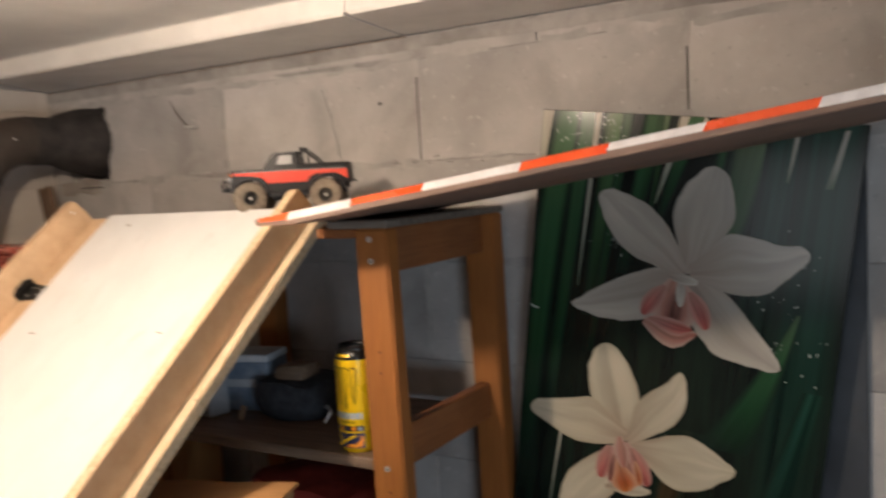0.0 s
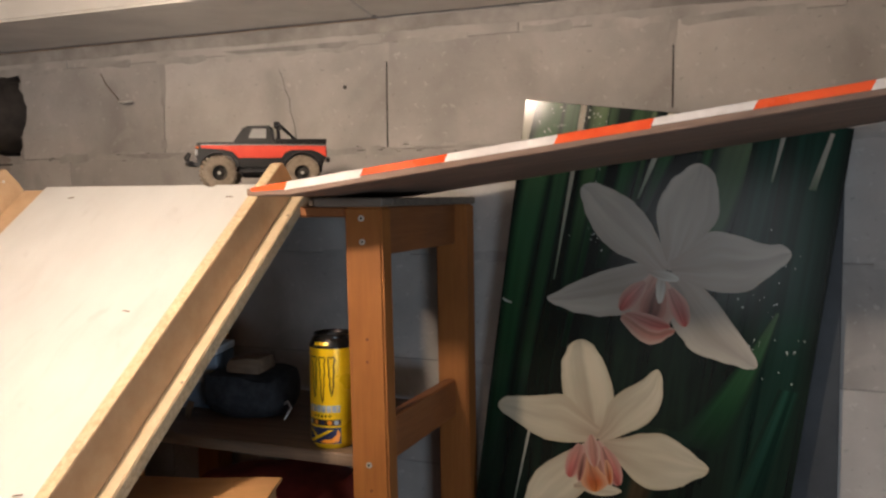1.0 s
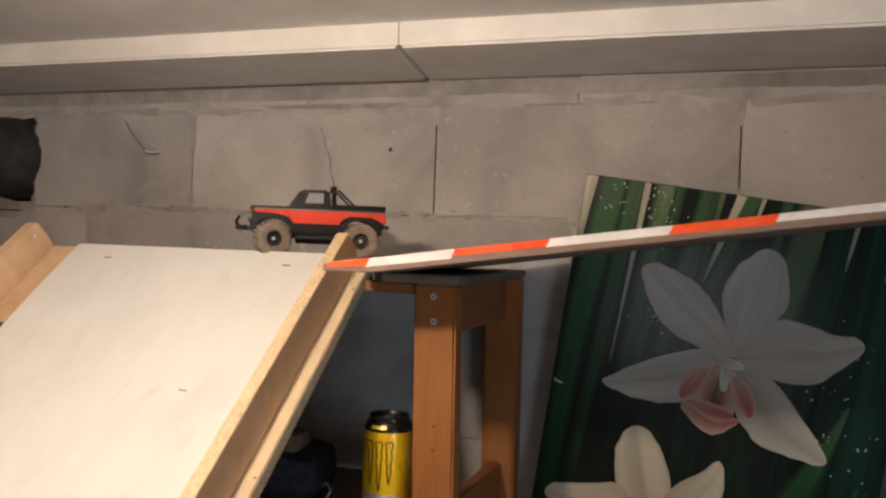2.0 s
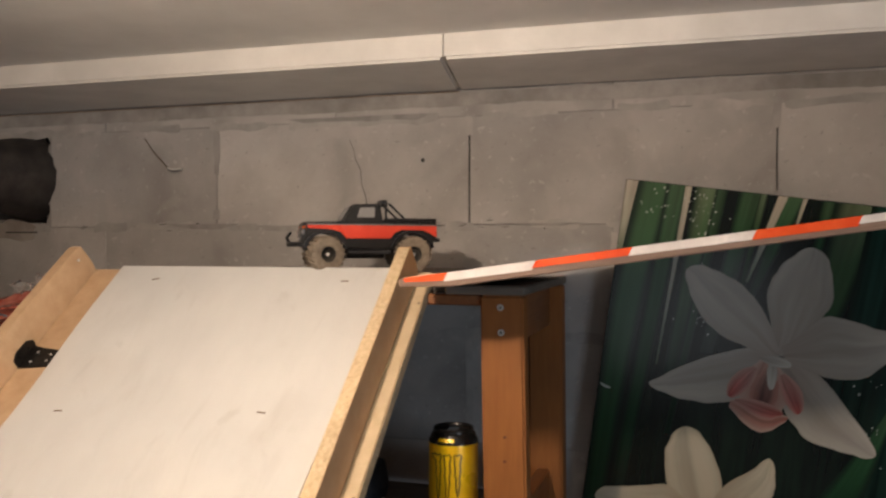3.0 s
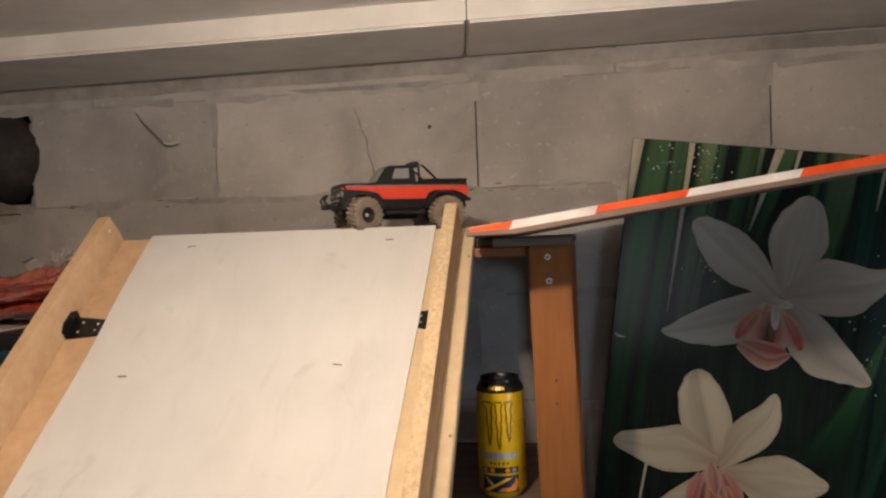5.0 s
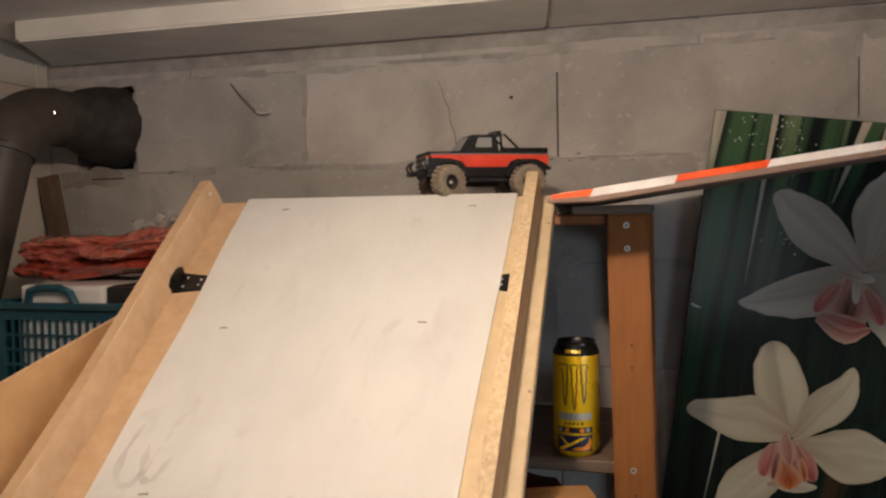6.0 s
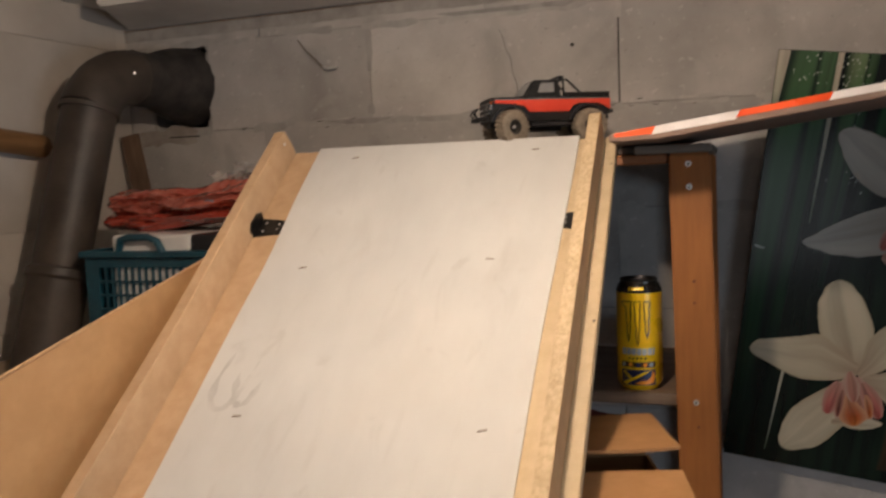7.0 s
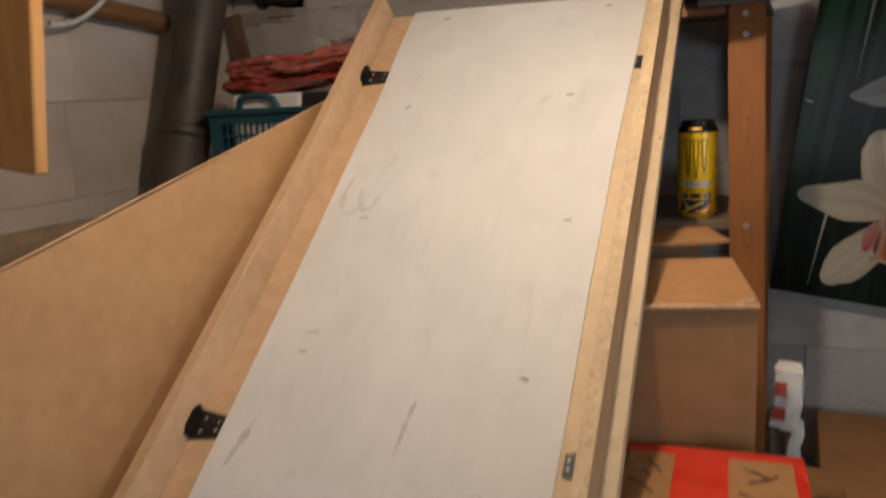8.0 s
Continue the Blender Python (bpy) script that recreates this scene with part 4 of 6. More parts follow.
def flap(y0, z0, y1, z1, x0, x1, warp, seedv):
    bm = bmesh.new()
    n = 8
    top, bot = [], []
    for i in range(n + 1):
        q = i / n
        row_t, row_b = [], []
        for j in range(n + 1):
            x = x0 + (x1 - x0) * j / n
            y = y0 + (y1 - y0) * q
            z = z0 + (z1 - z0) * q + warp * noise.noise(Vector((x * 9, y * 9, seedv)))
            row_t.append(bm.verts.new((x, y, z)))
            row_b.append(bm.verts.new((x, y, z - 0.004)))
        top.append(row_t)
        bot.append(row_b)
    for i in range(n):
        for j in range(n):
            bm.faces.new((top[i][j], top[i][j + 1], top[i + 1][j + 1], top[i + 1][j]))
            bm.faces.new((bot[i][j], bot[i + 1][j], bot[i + 1][j + 1], bot[i][j + 1]))
    for i in range(n):
        bm.faces.new((top[0][i], bot[0][i], bot[0][i + 1], top[0][i + 1]))
        bm.faces.new((top[n][i], top[n][i + 1], bot[n][i + 1], bot[n][i]))
        bm.faces.new((top[i][0], top[i + 1][0], bot[i + 1][0], bot[i][0]))
        bm.faces.new((top[i][n], bot[i][n], bot[i + 1][n], top[i + 1][n]))
    return bm


part("flap", flap(0.0, 0.372, 0.124, 0.402, -0.24, 0.002, 0.006, 1.0), M_CARD, obx, "lit front flap, slightly raised", True)
part("flap", flap(0.138, 0.424, 0.276, 0.420, -0.235, 0.004, 0.006, 4.0), M_CARD, obx, "bent rear flap", True)
part("flap_hinge", flap(0.272, 0.366, 0.277, 0.418, -0.235, -0.004, 0.002, 4.0), M_CARD, obx)
part("fold_edge", tube([(-0.24, -0.001, 0.369), (-0.12, -0.002, 0.371), (0.001, -0.001, 0.368)], 0.0035, 8), M_CARDEDGE, obx, "pale frayed fold")
part("torn_corner", tube([(-0.030, -0.001, 0.370), (-0.016, 0.002, 0.374), (-0.004, 0.006, 0.374)], 0.0022, 6), M_CARDEDGE, obx, "pale torn corner")

rbx = thing("taped_carton", pose(0.142, -0.905, 1.0, 0, 0, 4))
tagged(rbx, "small carton sealed with red tape and black scrawls", "box")
part("box_body", box(-0.098, 0.10, -0.09, 0.072, 0.0, 0.198, 0.003), M_CARD, rbx)
part("tape", box(-0.042, 0.018, -0.0912, 0.0732, 0.1975, 0.1992), M_REDTAPE, rbx, "glossy red packing tape")
part("tape", box(-0.0992, 0.1012, 0.055, 0.0735, 0.165, 0.1995, 0.001), M_REDTAPE, rbx, "glossy red packing tape")
part("tape", box(0.088, 0.1015, -0.091, 0.055, 0.15, 0.1994, 0.001), M_REDTAPE, rbx, "glossy red packing tape")
for k, (a, b, c, d) in enumerate(((-0.088, 0.02, -0.066, -0.012), (-0.072, 0.03, -0.055, 0.0), (-0.09, -0.02, -0.06, -0.05), (0.035, 0.03, 0.06, 0.01), (0.04, -0.005, 0.07, 0.018), (0.03, -0.03, 0.05, -0.055))):
    part("scrawl", tube([(a, b, 0.1985), ((a + c) / 2 + 0.004, (b + d) / 2, 0.1985), (c, d, 0.1985)], 0.0012, 6), M_INK, rbx)

wbag = thing("white_paper_wrapper", pose(0.207, -0.64, 1.0, 0, 4, 0))
tagged(wbag, "crumpled white paper wrapper with dull red print", "paper")
crumple("pack", (0.017, 0.020, 0.044), 0.006, M_PAPER, wbag, 2.2, "white upper part of the wrapper", at=(-0.004, 0, 0.205), squash=0.10, freq=22, cuts=14)
crumple("tail", (0.009, 0.014, 0.085), 0.008, M_PAPER, wbag, 4.2, "twisted lower end", at=(0.010, 0, 0.090), squash=0.25, freq=20, cuts=12)
part("print", box(-0.020, -0.006, -0.0255, -0.0245, 0.212, 0.232, 0.0004), M_REDPRINT, wbag)
part("print", box(-0.021, -0.004, -0.0255, -0.0245, 0.178, 0.196, 0.0004), M_REDPRINT, wbag)

rcart = thing("brown_carton", pose(0.525, -0.24, -0.022))
tagged(rcart, "brown cardboard carton standing by the wall", "box")
part("box_body", box(-0.25, 0.25, -0.2, 0.2, 0.022, 0.974, 0.004), M_CARD, rcart)
part("top_flap", box(-0.249, 0.249, -0.199, -0.001, 0.974, 0.979), M_CARD, rcart)
part("top_flap", box(-0.249, 0.249, 0.002, 0.199, 0.974, 0.979), M_CARD, rcart)

# ---- orchid print ----
# local: x right along the print, z up along it, y into the wall; origin at its upper left corner
PO = Matrix.Translation((0.273, -0.0405, 1.9255)) @ pose(0, 0, 0, 0.2, 7.6, 0)
pic = thing("orchid_canvas_print", PO)
tagged(pic, "tilted glossy print of white orchids on dark green", "picture")
PWD, PHT = 0.497, 0.722
part("panel", box(0.0, PWD, 0.0, 0.011, -PHT, 0.0, 0.0008), M_POSTER, pic, "glossy dark green printed face")
part("stretcher", box(0.012, PWD - 0.012, 0.0112, 0.0375, -PHT + 0.012, -0.012, 0.001), M_CANVASEDGE, pic)
LAYER = [0]


def flat_print(name, pts, material, label=""):
    LAYER[0] += 1
    d = 0.00002 * LAYER[0]
    return part(name, sheet_poly(pts, 0.000015, lambda a, b, q: (a, -d - q, b)), material, pic, label)


def printed(name, rows, material):
    """Printed shape laid on the face: rows of left and right edge points, with its own across and along axes."""
    LAYER[0] += 1
    d = -0.00002 * LAYER[0]
    m = 8
    bm = bmesh.new()
    uv = bm.loops.layers.uv.new("print")
    grid = [[bm.verts.new((l[0] + (g[0] - l[0]) * k / m, d, l[1] + (g[1] - l[1]) * k / m)) for k in range(m + 1)] for l, g in rows]
    n = len(rows) - 1
    for i in range(n):
        for k in range(m):
            f = bm.faces.new((grid[i][k], grid[i][k + 1], grid[i + 1][k + 1], grid[i + 1][k]))
            for lp, (a, b) in zip(f.loops, ((k, i), (k + 1, i), (k + 1, i + 1), (k, i + 1))):
                lp[uv].uv = (a / m, b / n)
    return part(name, bm, material, pic)


STATIONS = (0.0, 0.2, 0.4, 0.6, 0.8, 0.93)


def petal(base, tip, left, right, material):
    """A petal from base to tip in the print's own x, z; half widths in millimetres at the stations along each side."""
    b, t = Vector(base), Vector(tip)
    ax = t - b
    side = Vector((-ax.y, ax.x)).normalized()
    n = 44

    def half(q, widths, ph):
        w = (widths[0] * 0.45, *widths)
        if q >= STATIONS[-1]:
            v = w[-1] * math.sqrt(max(0.0, (1 - q) / (1 - STATIONS[-1])))
        else:
            i = max(k for k in range(5) if STATIONS[k] <= q)
            f = (q - STATIONS[i]) / (STATIONS[i + 1] - STATIONS[i])
            g = [w[max(0, min(5, i + k))] for k in (-1, 0, 1, 2)]
            v = g[1] + 0.5 * f * (g[2] - g[0] + f * (2 * g[0] - 5 * g[1] + 4 * g[2] - g[3] + f * (3 * (g[1] - g[2]) + g[3] - g[0])))
        return max(0.0002, 0.001 * v * (1 + 0.06 * noise.noise(Vector((q * 6, ph, 0))) + 0.03 * noise.noise(Vector((q * 16, ph, 4)))))

    rows = []
    for i in range(n + 1):
        q = math.sin(i / n * math.pi / 2)
        c = b + ax * q
        rows.append((tuple(c + side * half(q, left, left[1] * 0.7)), tuple(c - side * half(q, right, right[2] * 0.9 + 2))))
    printed("petal", rows, material)


def lobe(base, tip, wl, wr, material):
    petal(base, tip, [wl * k for k in (0.75, 1.0, 1.0, 0.82, 0.55)], [wr * k for k in (0.75, 1.0, 1.0, 0.82, 0.55)], material)


def blade(x0, x1, z0, z1, w0, w1, material, bend=0.0):
    """A long upright leaf, in the print's own axes, metres from its upper left corner."""
    rows = []
    for i in range(13):
        q = i / 12
        c = x0 + (x1 - x0) * q + bend * math.sin(math.pi * q)
        w = (w0 + (w1 - w0) * q) / 2
        z = -(z0 + (z1 - z0) * q)
        rows.append(((max(0.0006, min(PWD - 0.0006, c - w)), z), (max(0.0012, min(PWD - 0.0002, c + w)), z)))
    printed("leaf_blade", rows, material)


blade(0.0185, 0.0035, 0.0008, 0.125, 0.036, 0.005, M_STREAK)
blade(0.048, 0.006, 0.0008, 0.62, 0.056, 0.050, M_BLADE, -0.008)
blade(0.082, 0.052, 0.0008, 0.50, 0.034, 0.020, M_BLADE)
blade(0.099, 0.087, 0.0008, 0.290, 0.010, 0.002, M_STREAK)
blade(0.128, 0.108, 0.0008, 0.34, 0.040, 0.020, M_BLADELIT)
blade(0.150, 0.118, 0.0008, 0.40, 0.018, 0.010, M_BLADE)
blade(0.195, 0.160, 0.0008, 0.26, 0.040, 0.018, M_BLADE)
blade(0.212, 0.196, 0.0008, 0.18, 0.012, 0.008, M_BLADELIT)
blade(0.256, 0.212, 0.0008, 0.17, 0.038, 0.010, M_BLADE)
blade(0.240, 0.205, 0.0008, 0.14, 0.015, 0.003, M_STREAK)
blade(0.272, 0.262, 0.0008, 0.06, 0.007, 0.003, M_STREAK)
blade(0.350, 0.292, 0.0008, 0.33, 0.070, 0.030, M_BLADELIT, 0.004)
blade(0.306, 0.286, 0.0008, 0.22, 0.020, 0.012, M_BLADE)
blade(0.395, 0.372, 0.0008, 0.36, 0.060, 0.060, M_TEALPRINT)
blade(0.452, 0.440, 0.0008, 0.66, 0.085, 0.090, M_TEALPRINT)
blade(0.436, 0.350, 0.285, 0.52, 0.006, 0.080, M_BLADE, 0.006)
blade(0.470, 0.418, 0.40, 0.70, 0.030, 0.060, M_TEALPRINT)
blade(0.405, 0.398, 0.015, 0.090, 0.007, 0.003, M_STREAK)
blade(0.470, 0.455, 0.010, 0.095, 0.006, 0.010, M_STREAK)
blade(0.082, 0.068, 0.52, 0.70, 0.005, 0.002, M_STREAK)
blade(0.290, 0.260, 0.50, 0.70, 0.06, 0.03, M_STEM)
random.seed(31)
for _ in range(120):
    x, z, sx, sz = random.choice(((0.050, 0.030, 0.012, 0.022), (0.115, 0.030, 0.022, 0.020), (0.125, 0.060, 0.016, 0.030), (0.42, 0.33, 0.03, 0.03), (0.43, 0.22, 0.03, 0.03), (0.15, 0.20, 0.02, 0.03)))
    x, z = x + random.gauss(0, sx), abs(z + random.gauss(0, sz))
    r = random.uniform(0.0005, 0.0017)
    if 0.01 < x < PWD - 0.01 and 0.005 < z < PHT - 0.01:
        flat_print("droplet", [(x + r * math.cos(t * math.pi / 3), -z + 1.15 * r * math.sin(t * math.pi / 3)) for t in range(6)], M_DROP)
flat_print("pale_dash", [(0.004, -0.334), (0.010, -0.337), (0.021, -0.340), (0.020, -0.342), (0.010, -0.341), (0.004, -0.338)], M_DROP)
LAYER[0] = 150
# upper flower: three sepals, two broad petals, then the lip
petal((0.265, -0.245), (0.294, -0.074), (20, 38, 45, 35, 20), (27, 40, 49, 38, 26), M_PETAL)
petal((0.266, -0.250), (0.080, -0.322), (42, 52, 47, 33, 16), (24, 25, 21, 13, 5), M_PETAL)
petal((0.275, -0.252), (0.419, -0.373), (21, 23, 18, 14, 9), (42, 56, 56, 35, 18), M_PETAL)
petal((0.259, -0.246), (0.114, -0.131), (22, 36, 37, 28, 15), (28, 40, 42, 32, 21), M_PETAL)
petal((0.272, -0.243), (0.441, -0.192), (31, 48, 38, 20, 16), (31, 47, 48, 32, 17), M_PETAL)
lobe((0.252, -0.256), (0.252, -0.350), 36, 36, M_PINKPALE)
lobe((0.236, -0.270), (0.203, -0.322), 12, 16, M_PINK)
lobe((0.274, -0.274), (0.306, -0.330), 17, 12, M_PINK)
lobe((0.256, -0.270), (0.250, -0.340), 20, 20, M_LIPDARK)
petal((0.206, -0.328), (0.292, -0.338), (6, 4, 2, 2, 2), (22, 32, 34, 26, 12), M_PINKPALE)
petal((0.212, -0.326), (0.284, -0.334), (8, 10, 10, 8, 5), (8, 14, 16, 14, 7), M_PINK)
lobe((0.258, -0.250), (0.262, -0.300), 8, 7, M_PETAL)
lobe((0.238, -0.252), (0.286, -0.258), 9, 8, M_PETAL)
# lower flower, the bulb's warm light put into its petal colour
petal((0.190, -0.542), (0.145, -0.381), (23, 38, 42, 36, 24), (30, 42, 40, 32, 21), M_PETALLIT)
petal((0.190, -0.548), (0.095, -0.690), (28, 42, 45, 36, 20), (18, 29, 34, 28, 17), M_PETALLIT)
petal((0.198, -0.546), (0.374, -0.549), (17, 34, 39, 26, 12), (24, 51, 53, 37, 18), M_PETALLIT)
petal((0.195, -0.536), (0.020, -0.520), (23, 32, 29, 19, 13), (36, 50, 39, 27, 19), M_PETALLIT)
petal((0.196, -0.540), (0.275, -0.406), (12, 24, 19, 8, 6), (25, 38, 43, 34, 18), M_PETALLIT)
lobe((0.190, -0.544), (0.204, -0.634), 36, 34, M_PINKPALE)
lobe((0.170, -0.556), (0.158, -0.616), 13, 15, M_PINK)
lobe((0.206, -0.552), (0.240, -0.610), 16, 13, M_PINK)
petal((0.168, -0.630), (0.246, -0.618), (10, 10, 8, 8, 5), (5, 10, 11, 9, 5), M_PETALLIT)
petal((0.186, -0.572), (0.204, -0.630), (8, 14, 22, 24, 14), (8, 13, 20, 20, 12), M_LIPORANGE)
lobe((0.178, -0.570), (0.176, -0.618), 5, 7, M_LIPDARK)
lobe((0.214, -0.572), (0.226, -0.612), 8, 5, M_LIPORANGE)
lobe((0.184, -0.536), (0.198, -0.588), 12, 12, M_PINKPALE)

blk = thing("black_board", pose(0.62, -0.0012, 0.957))
tagged(blk, "dark glossy board leaning on the wall behind the print", "board")
part("board", box(-0.10, 0.137, -0.007, 0.0, 0.0, 0.852, 0.001), M_BLACKPANEL, blk)

# ---- flue pipe ----
flue = thing("flue_pipe", pose(-0.966, -0.30, 1.3))
tagged(flue, "dark grey plastic pipe with an elbow into the wall", "pipe")
O = Vector((-0.966, -0.30, 1.3))
A = Vector((-0.966, -0.262, 1.955))
down = Vector((-0.022, -0.155, -0.50)).normalized()
bend = []
# elbow: from the wall axis turning down
e_in, e_out = Vector((-0.968, -0.17, 1.958)), A + down * 0.075 + Vector((0, -0.012, 0))
for i in range(11):
    q = i / 10
    bend.append(e_in.lerp(A, q).lerp(A.lerp(e_out, q), q) - O)
sl = bmesh.new()
rings = []
for i in range(13):
    q = i / 12
    c = Vector((-0.972, 0.03, 1.957)).lerp(e_in + Vector((0, -0.004, 0)), q) - O
    row = []
    for k in range(40):
        a = 2 * math.pi * k / 40
        rad = 0.0560 + (0.034 + 0.012 * noise.noise(Vector((math.cos(a) * 5, math.sin(a) * 5, 2.0)))) * max(0.0, 1 - q * 1.5) ** 0.7 + 0.0022 * noise.noise(Vector((math.cos(a) * 3, math.sin(a) * 3, q * 9)))
        row.append(sl.verts.new(c + Vector((math.cos(a) * rad, 0, math.sin(a) * rad))))
    rings.append(row)
for a, b in zip(rings, rings[1:]):
    for k in range(40):
        sl.faces.new((a[k], a[(k + 1) % 40], b[(k + 1) % 40], b[k]))
sl.faces.new(rings[0])
sl.faces.new(rings[-1][::-1])
part("wall_sleeve", sl, M_PIPEIN, flue, "sooty lumpy sleeve into the wall", True)
part("elbow", tube(bend, 0.0555, 32), M_PIPE, flue, "grey plastic elbow", True)
p_end = e_out + down * 0.62
part("pipe", tube([e_out - down * 0.002 - O, p_end - O], 0.0510, 32), M_PIPE, flue, "", True)
for d in (0.320,):
    c = e_out + down * d
    part("collar", tube([c - down * 0.012 - O, c - down * 0.008 - O, c + down * 0.006 - O, c + down * 0.012 - O, c + down * 0.20 - O], 0.066, 32, radii=[0.0520, 0.0580, 0.0600, 0.0545, 0.0530]), M_PIPE, flue, "", True)
part("elbow_rim", tube([e_out - down * 0.006 - O, e_out + down * 0.004 - O], 0.0559, 32), M_PIPE, flue, "", True)
part("screw", tube([Vector((-0.907, -0.235, 1.957)) - O, Vector((-0.905, -0.237, 1.957)) - O], 0.0022, 8), M_STEEL, flue)
part("floor_pipe", tube([p_end - O, p_end + Vector((0, -0.01, -0.05)) - O, Vector((p_end.x, p_end.y - 0.01, 0.0)) - O], 0.0510, 24), M_PIPE, flue, "", True)

# ---- crate and what lies on it ----
cup = thing("storage_cupboard", pose(-0.70, -0.27, 0))
tagged(cup, "plain brown low storage cupboard beside the ramp", "cupboard")
part("body", box(-0.205, 0.175, -0.16, 0.205, 0.0, 1.42, 0.003), M_CABINET, cup)
part("door", box(-0.202, 0.172, -0.178, -0.162, 0.03, 1.40, 0.002), M_CABINET, cup)
crate = thing("plastic_crate", pose(-0.715, -0.295, 1.42))
tagged(crate, "teal plastic basket with slotted sides and handle", "crate")
CX, CY, CZ = 0.172, 0.128, 0.215


def crate_side(name, y):
    """Moulded wall with rows of slots along x at y: a frame and its thin bars."""
    x0, x1 = -CX, CX
    bm = box(x0, x1, y - 0.0025, y + 0.0025, 0.0, 0.03)
    box(x0, x1, y - 0.0025, y + 0.0025, 0.176, CZ - 0.02, bm=bm)
    box(x0, x0 + 0.028, y - 0.0025, y + 0.0025, 0.03, 0.176, bm=bm)
    box(x1 - 0.028, x1, y - 0.0025, y + 0.0025, 0.03, 0.176, bm=bm)
    panel = part(name, bm, M_TEAL, crate)
    k = 20
    for i in range(1, k):
        xx = x0 + 0.028 + (x1 - x0 - 0.056) * i / k
        part("bar", box(xx - 0.0020, xx + 0.0020, y - 0.002, y + 0.002, 0.03, 0.176), M_TEAL, panel)
    for zz in (0.054, 0.078, 0.102, 0.127, 0.151):
        part("bar", box(x0 + 0.028, x1 - 0.028, y - 0.0016, y + 0.0016, zz - 0.002, zz + 0.002), M_TEAL, panel)


crate_side("front_side", -CY)
crate_side("back_side", CY)
for s in (-1, 1):
    bm = box(s * CX - 0.0025, s * CX + 0.0025, -CY, CY, 0.0, CZ - 0.02)
    part("end_side", bm, M_TEAL, crate)
part("bottom", box(-CX, CX, -CY, CY, 0.0, 0.004), M_TEAL, crate)
rim = box(-CX - 0.008, CX + 0.008, -CY - 0.010, -CY + 0.003, CZ - 0.022, CZ - 0.010, 0.002)
box(-CX - 0.008, CX + 0.008, CY - 0.003, CY + 0.010, CZ - 0.022, CZ - 0.010, 0.002, bm=rim)
box(-CX - 0.010, -CX + 0.003, -CY, CY, CZ - 0.022, CZ - 0.010, 0.002, bm=rim)
box(CX - 0.003, CX + 0.010, -CY, CY, CZ - 0.022, CZ - 0.010, 0.002, bm=rim)
part("rim", rim, M_TEAL, crate)
part("handle", tube([(-0.095, -CY - 0.004, CZ - 0.014), (-0.088, -CY - 0.006, CZ + 0.009), (-0.07, -CY - 0.006, CZ + 0.014), (-0.03, -CY - 0.006, CZ + 0.014), (-0.012, -CY - 0.006, CZ + 0.007), (-0.002, -CY - 0.004, CZ - 0.014)], 0.0066, 12), M_TEAL, crate, "", True)
dev = thing("white_appliance", pose(-0.70, -0.30, 1.60))
tagged(dev, "flat white appliance with black end lying in the basket", "appliance")
part("body", box(-0.13, 0.03, -0.1195, 0.08, -0.17, 0.052, 0.006, seg=2), M_WHITEPLASTIC, dev, "white plastic body")
part("end_cap", box(0.032, 0.13, -0.118, 0.08, -0.17, 0.052, 0.008, seg=2), M_BLACKPLASTIC, dev, "black end")
bag = thing("red_plastic_bag", pose(-0.70, -0.275, 1.655))
tagged(bag, "shiny red plastic film bag on top of the basket", "bag")


def film_roll(name, ln, ry, rz, at, material, seedv, fold, label=""):
    """Thin film gathered lengthwise: a long soft roll with creases that run along it."""
    bm = bmesh.new()
    n, m = 110, 56
    ringv = []
    for i in range(n + 1):
        q = i / n
        x = -ln / 2 + ln * q
        tip = min(1.0, (q / 0.10) ** 0.6, ((1 - q) / 0.06) ** 0.6) if 0 < q < 1 else 0.04
        row = []
        for k in range(m):
            a = 2 * math.pi * k / m
            c, d = math.cos(a), math.sin(a)
            f = 1 + fold * (noise.noise(Vector((x * 6 + seedv, c * 1.2, d * 1.2))) + 0.5 * noise.noise(Vector((x * 13, c * 1.8 + seedv, d * 1.8))) - 0.45 * abs(noise.noise(Vector((x * 17 + 9, c * 3.4 + seedv, d * 3.4)))) - 0.25 * abs(noise.noise(Vector((x * 60, c * 7, d * 7 + seedv)))))
            lift = 0.012 * noise.noise(Vector((x * 6, seedv, 3))) + 0.03 * max(0.0, q - 0.55)
            row.append(bm.verts.new((at[0] + x, at[1] + ry * c * f * tip, max(at[2] - rz, at[2] + rz * d * f * tip) + lift)))
        ringv.append(row)
    for i in range(n):
        for k in range(m):
            bm.faces.new((ringv[i][k], ringv[i][(k + 1) % m], ringv[i + 1][(k + 1) % m], ringv[i + 1][k]))
    bm.faces.new(ringv[0])
    bm.faces.new(ringv[n][::-1])
    return part(name, bm, material, bag, label, True)


film_roll("film", 0.46, 0.090, 0.027, (-0.01, 0.0, 0.027), M_REDBAG, 1.4, 0.34, "glossy red film")
film_roll("pale_fold", 0.37, 0.066, 0.023, (-0.030, -0.032, 0.053), M_PINKFILM, 5.1, 0.50, "paler translucent red fold")
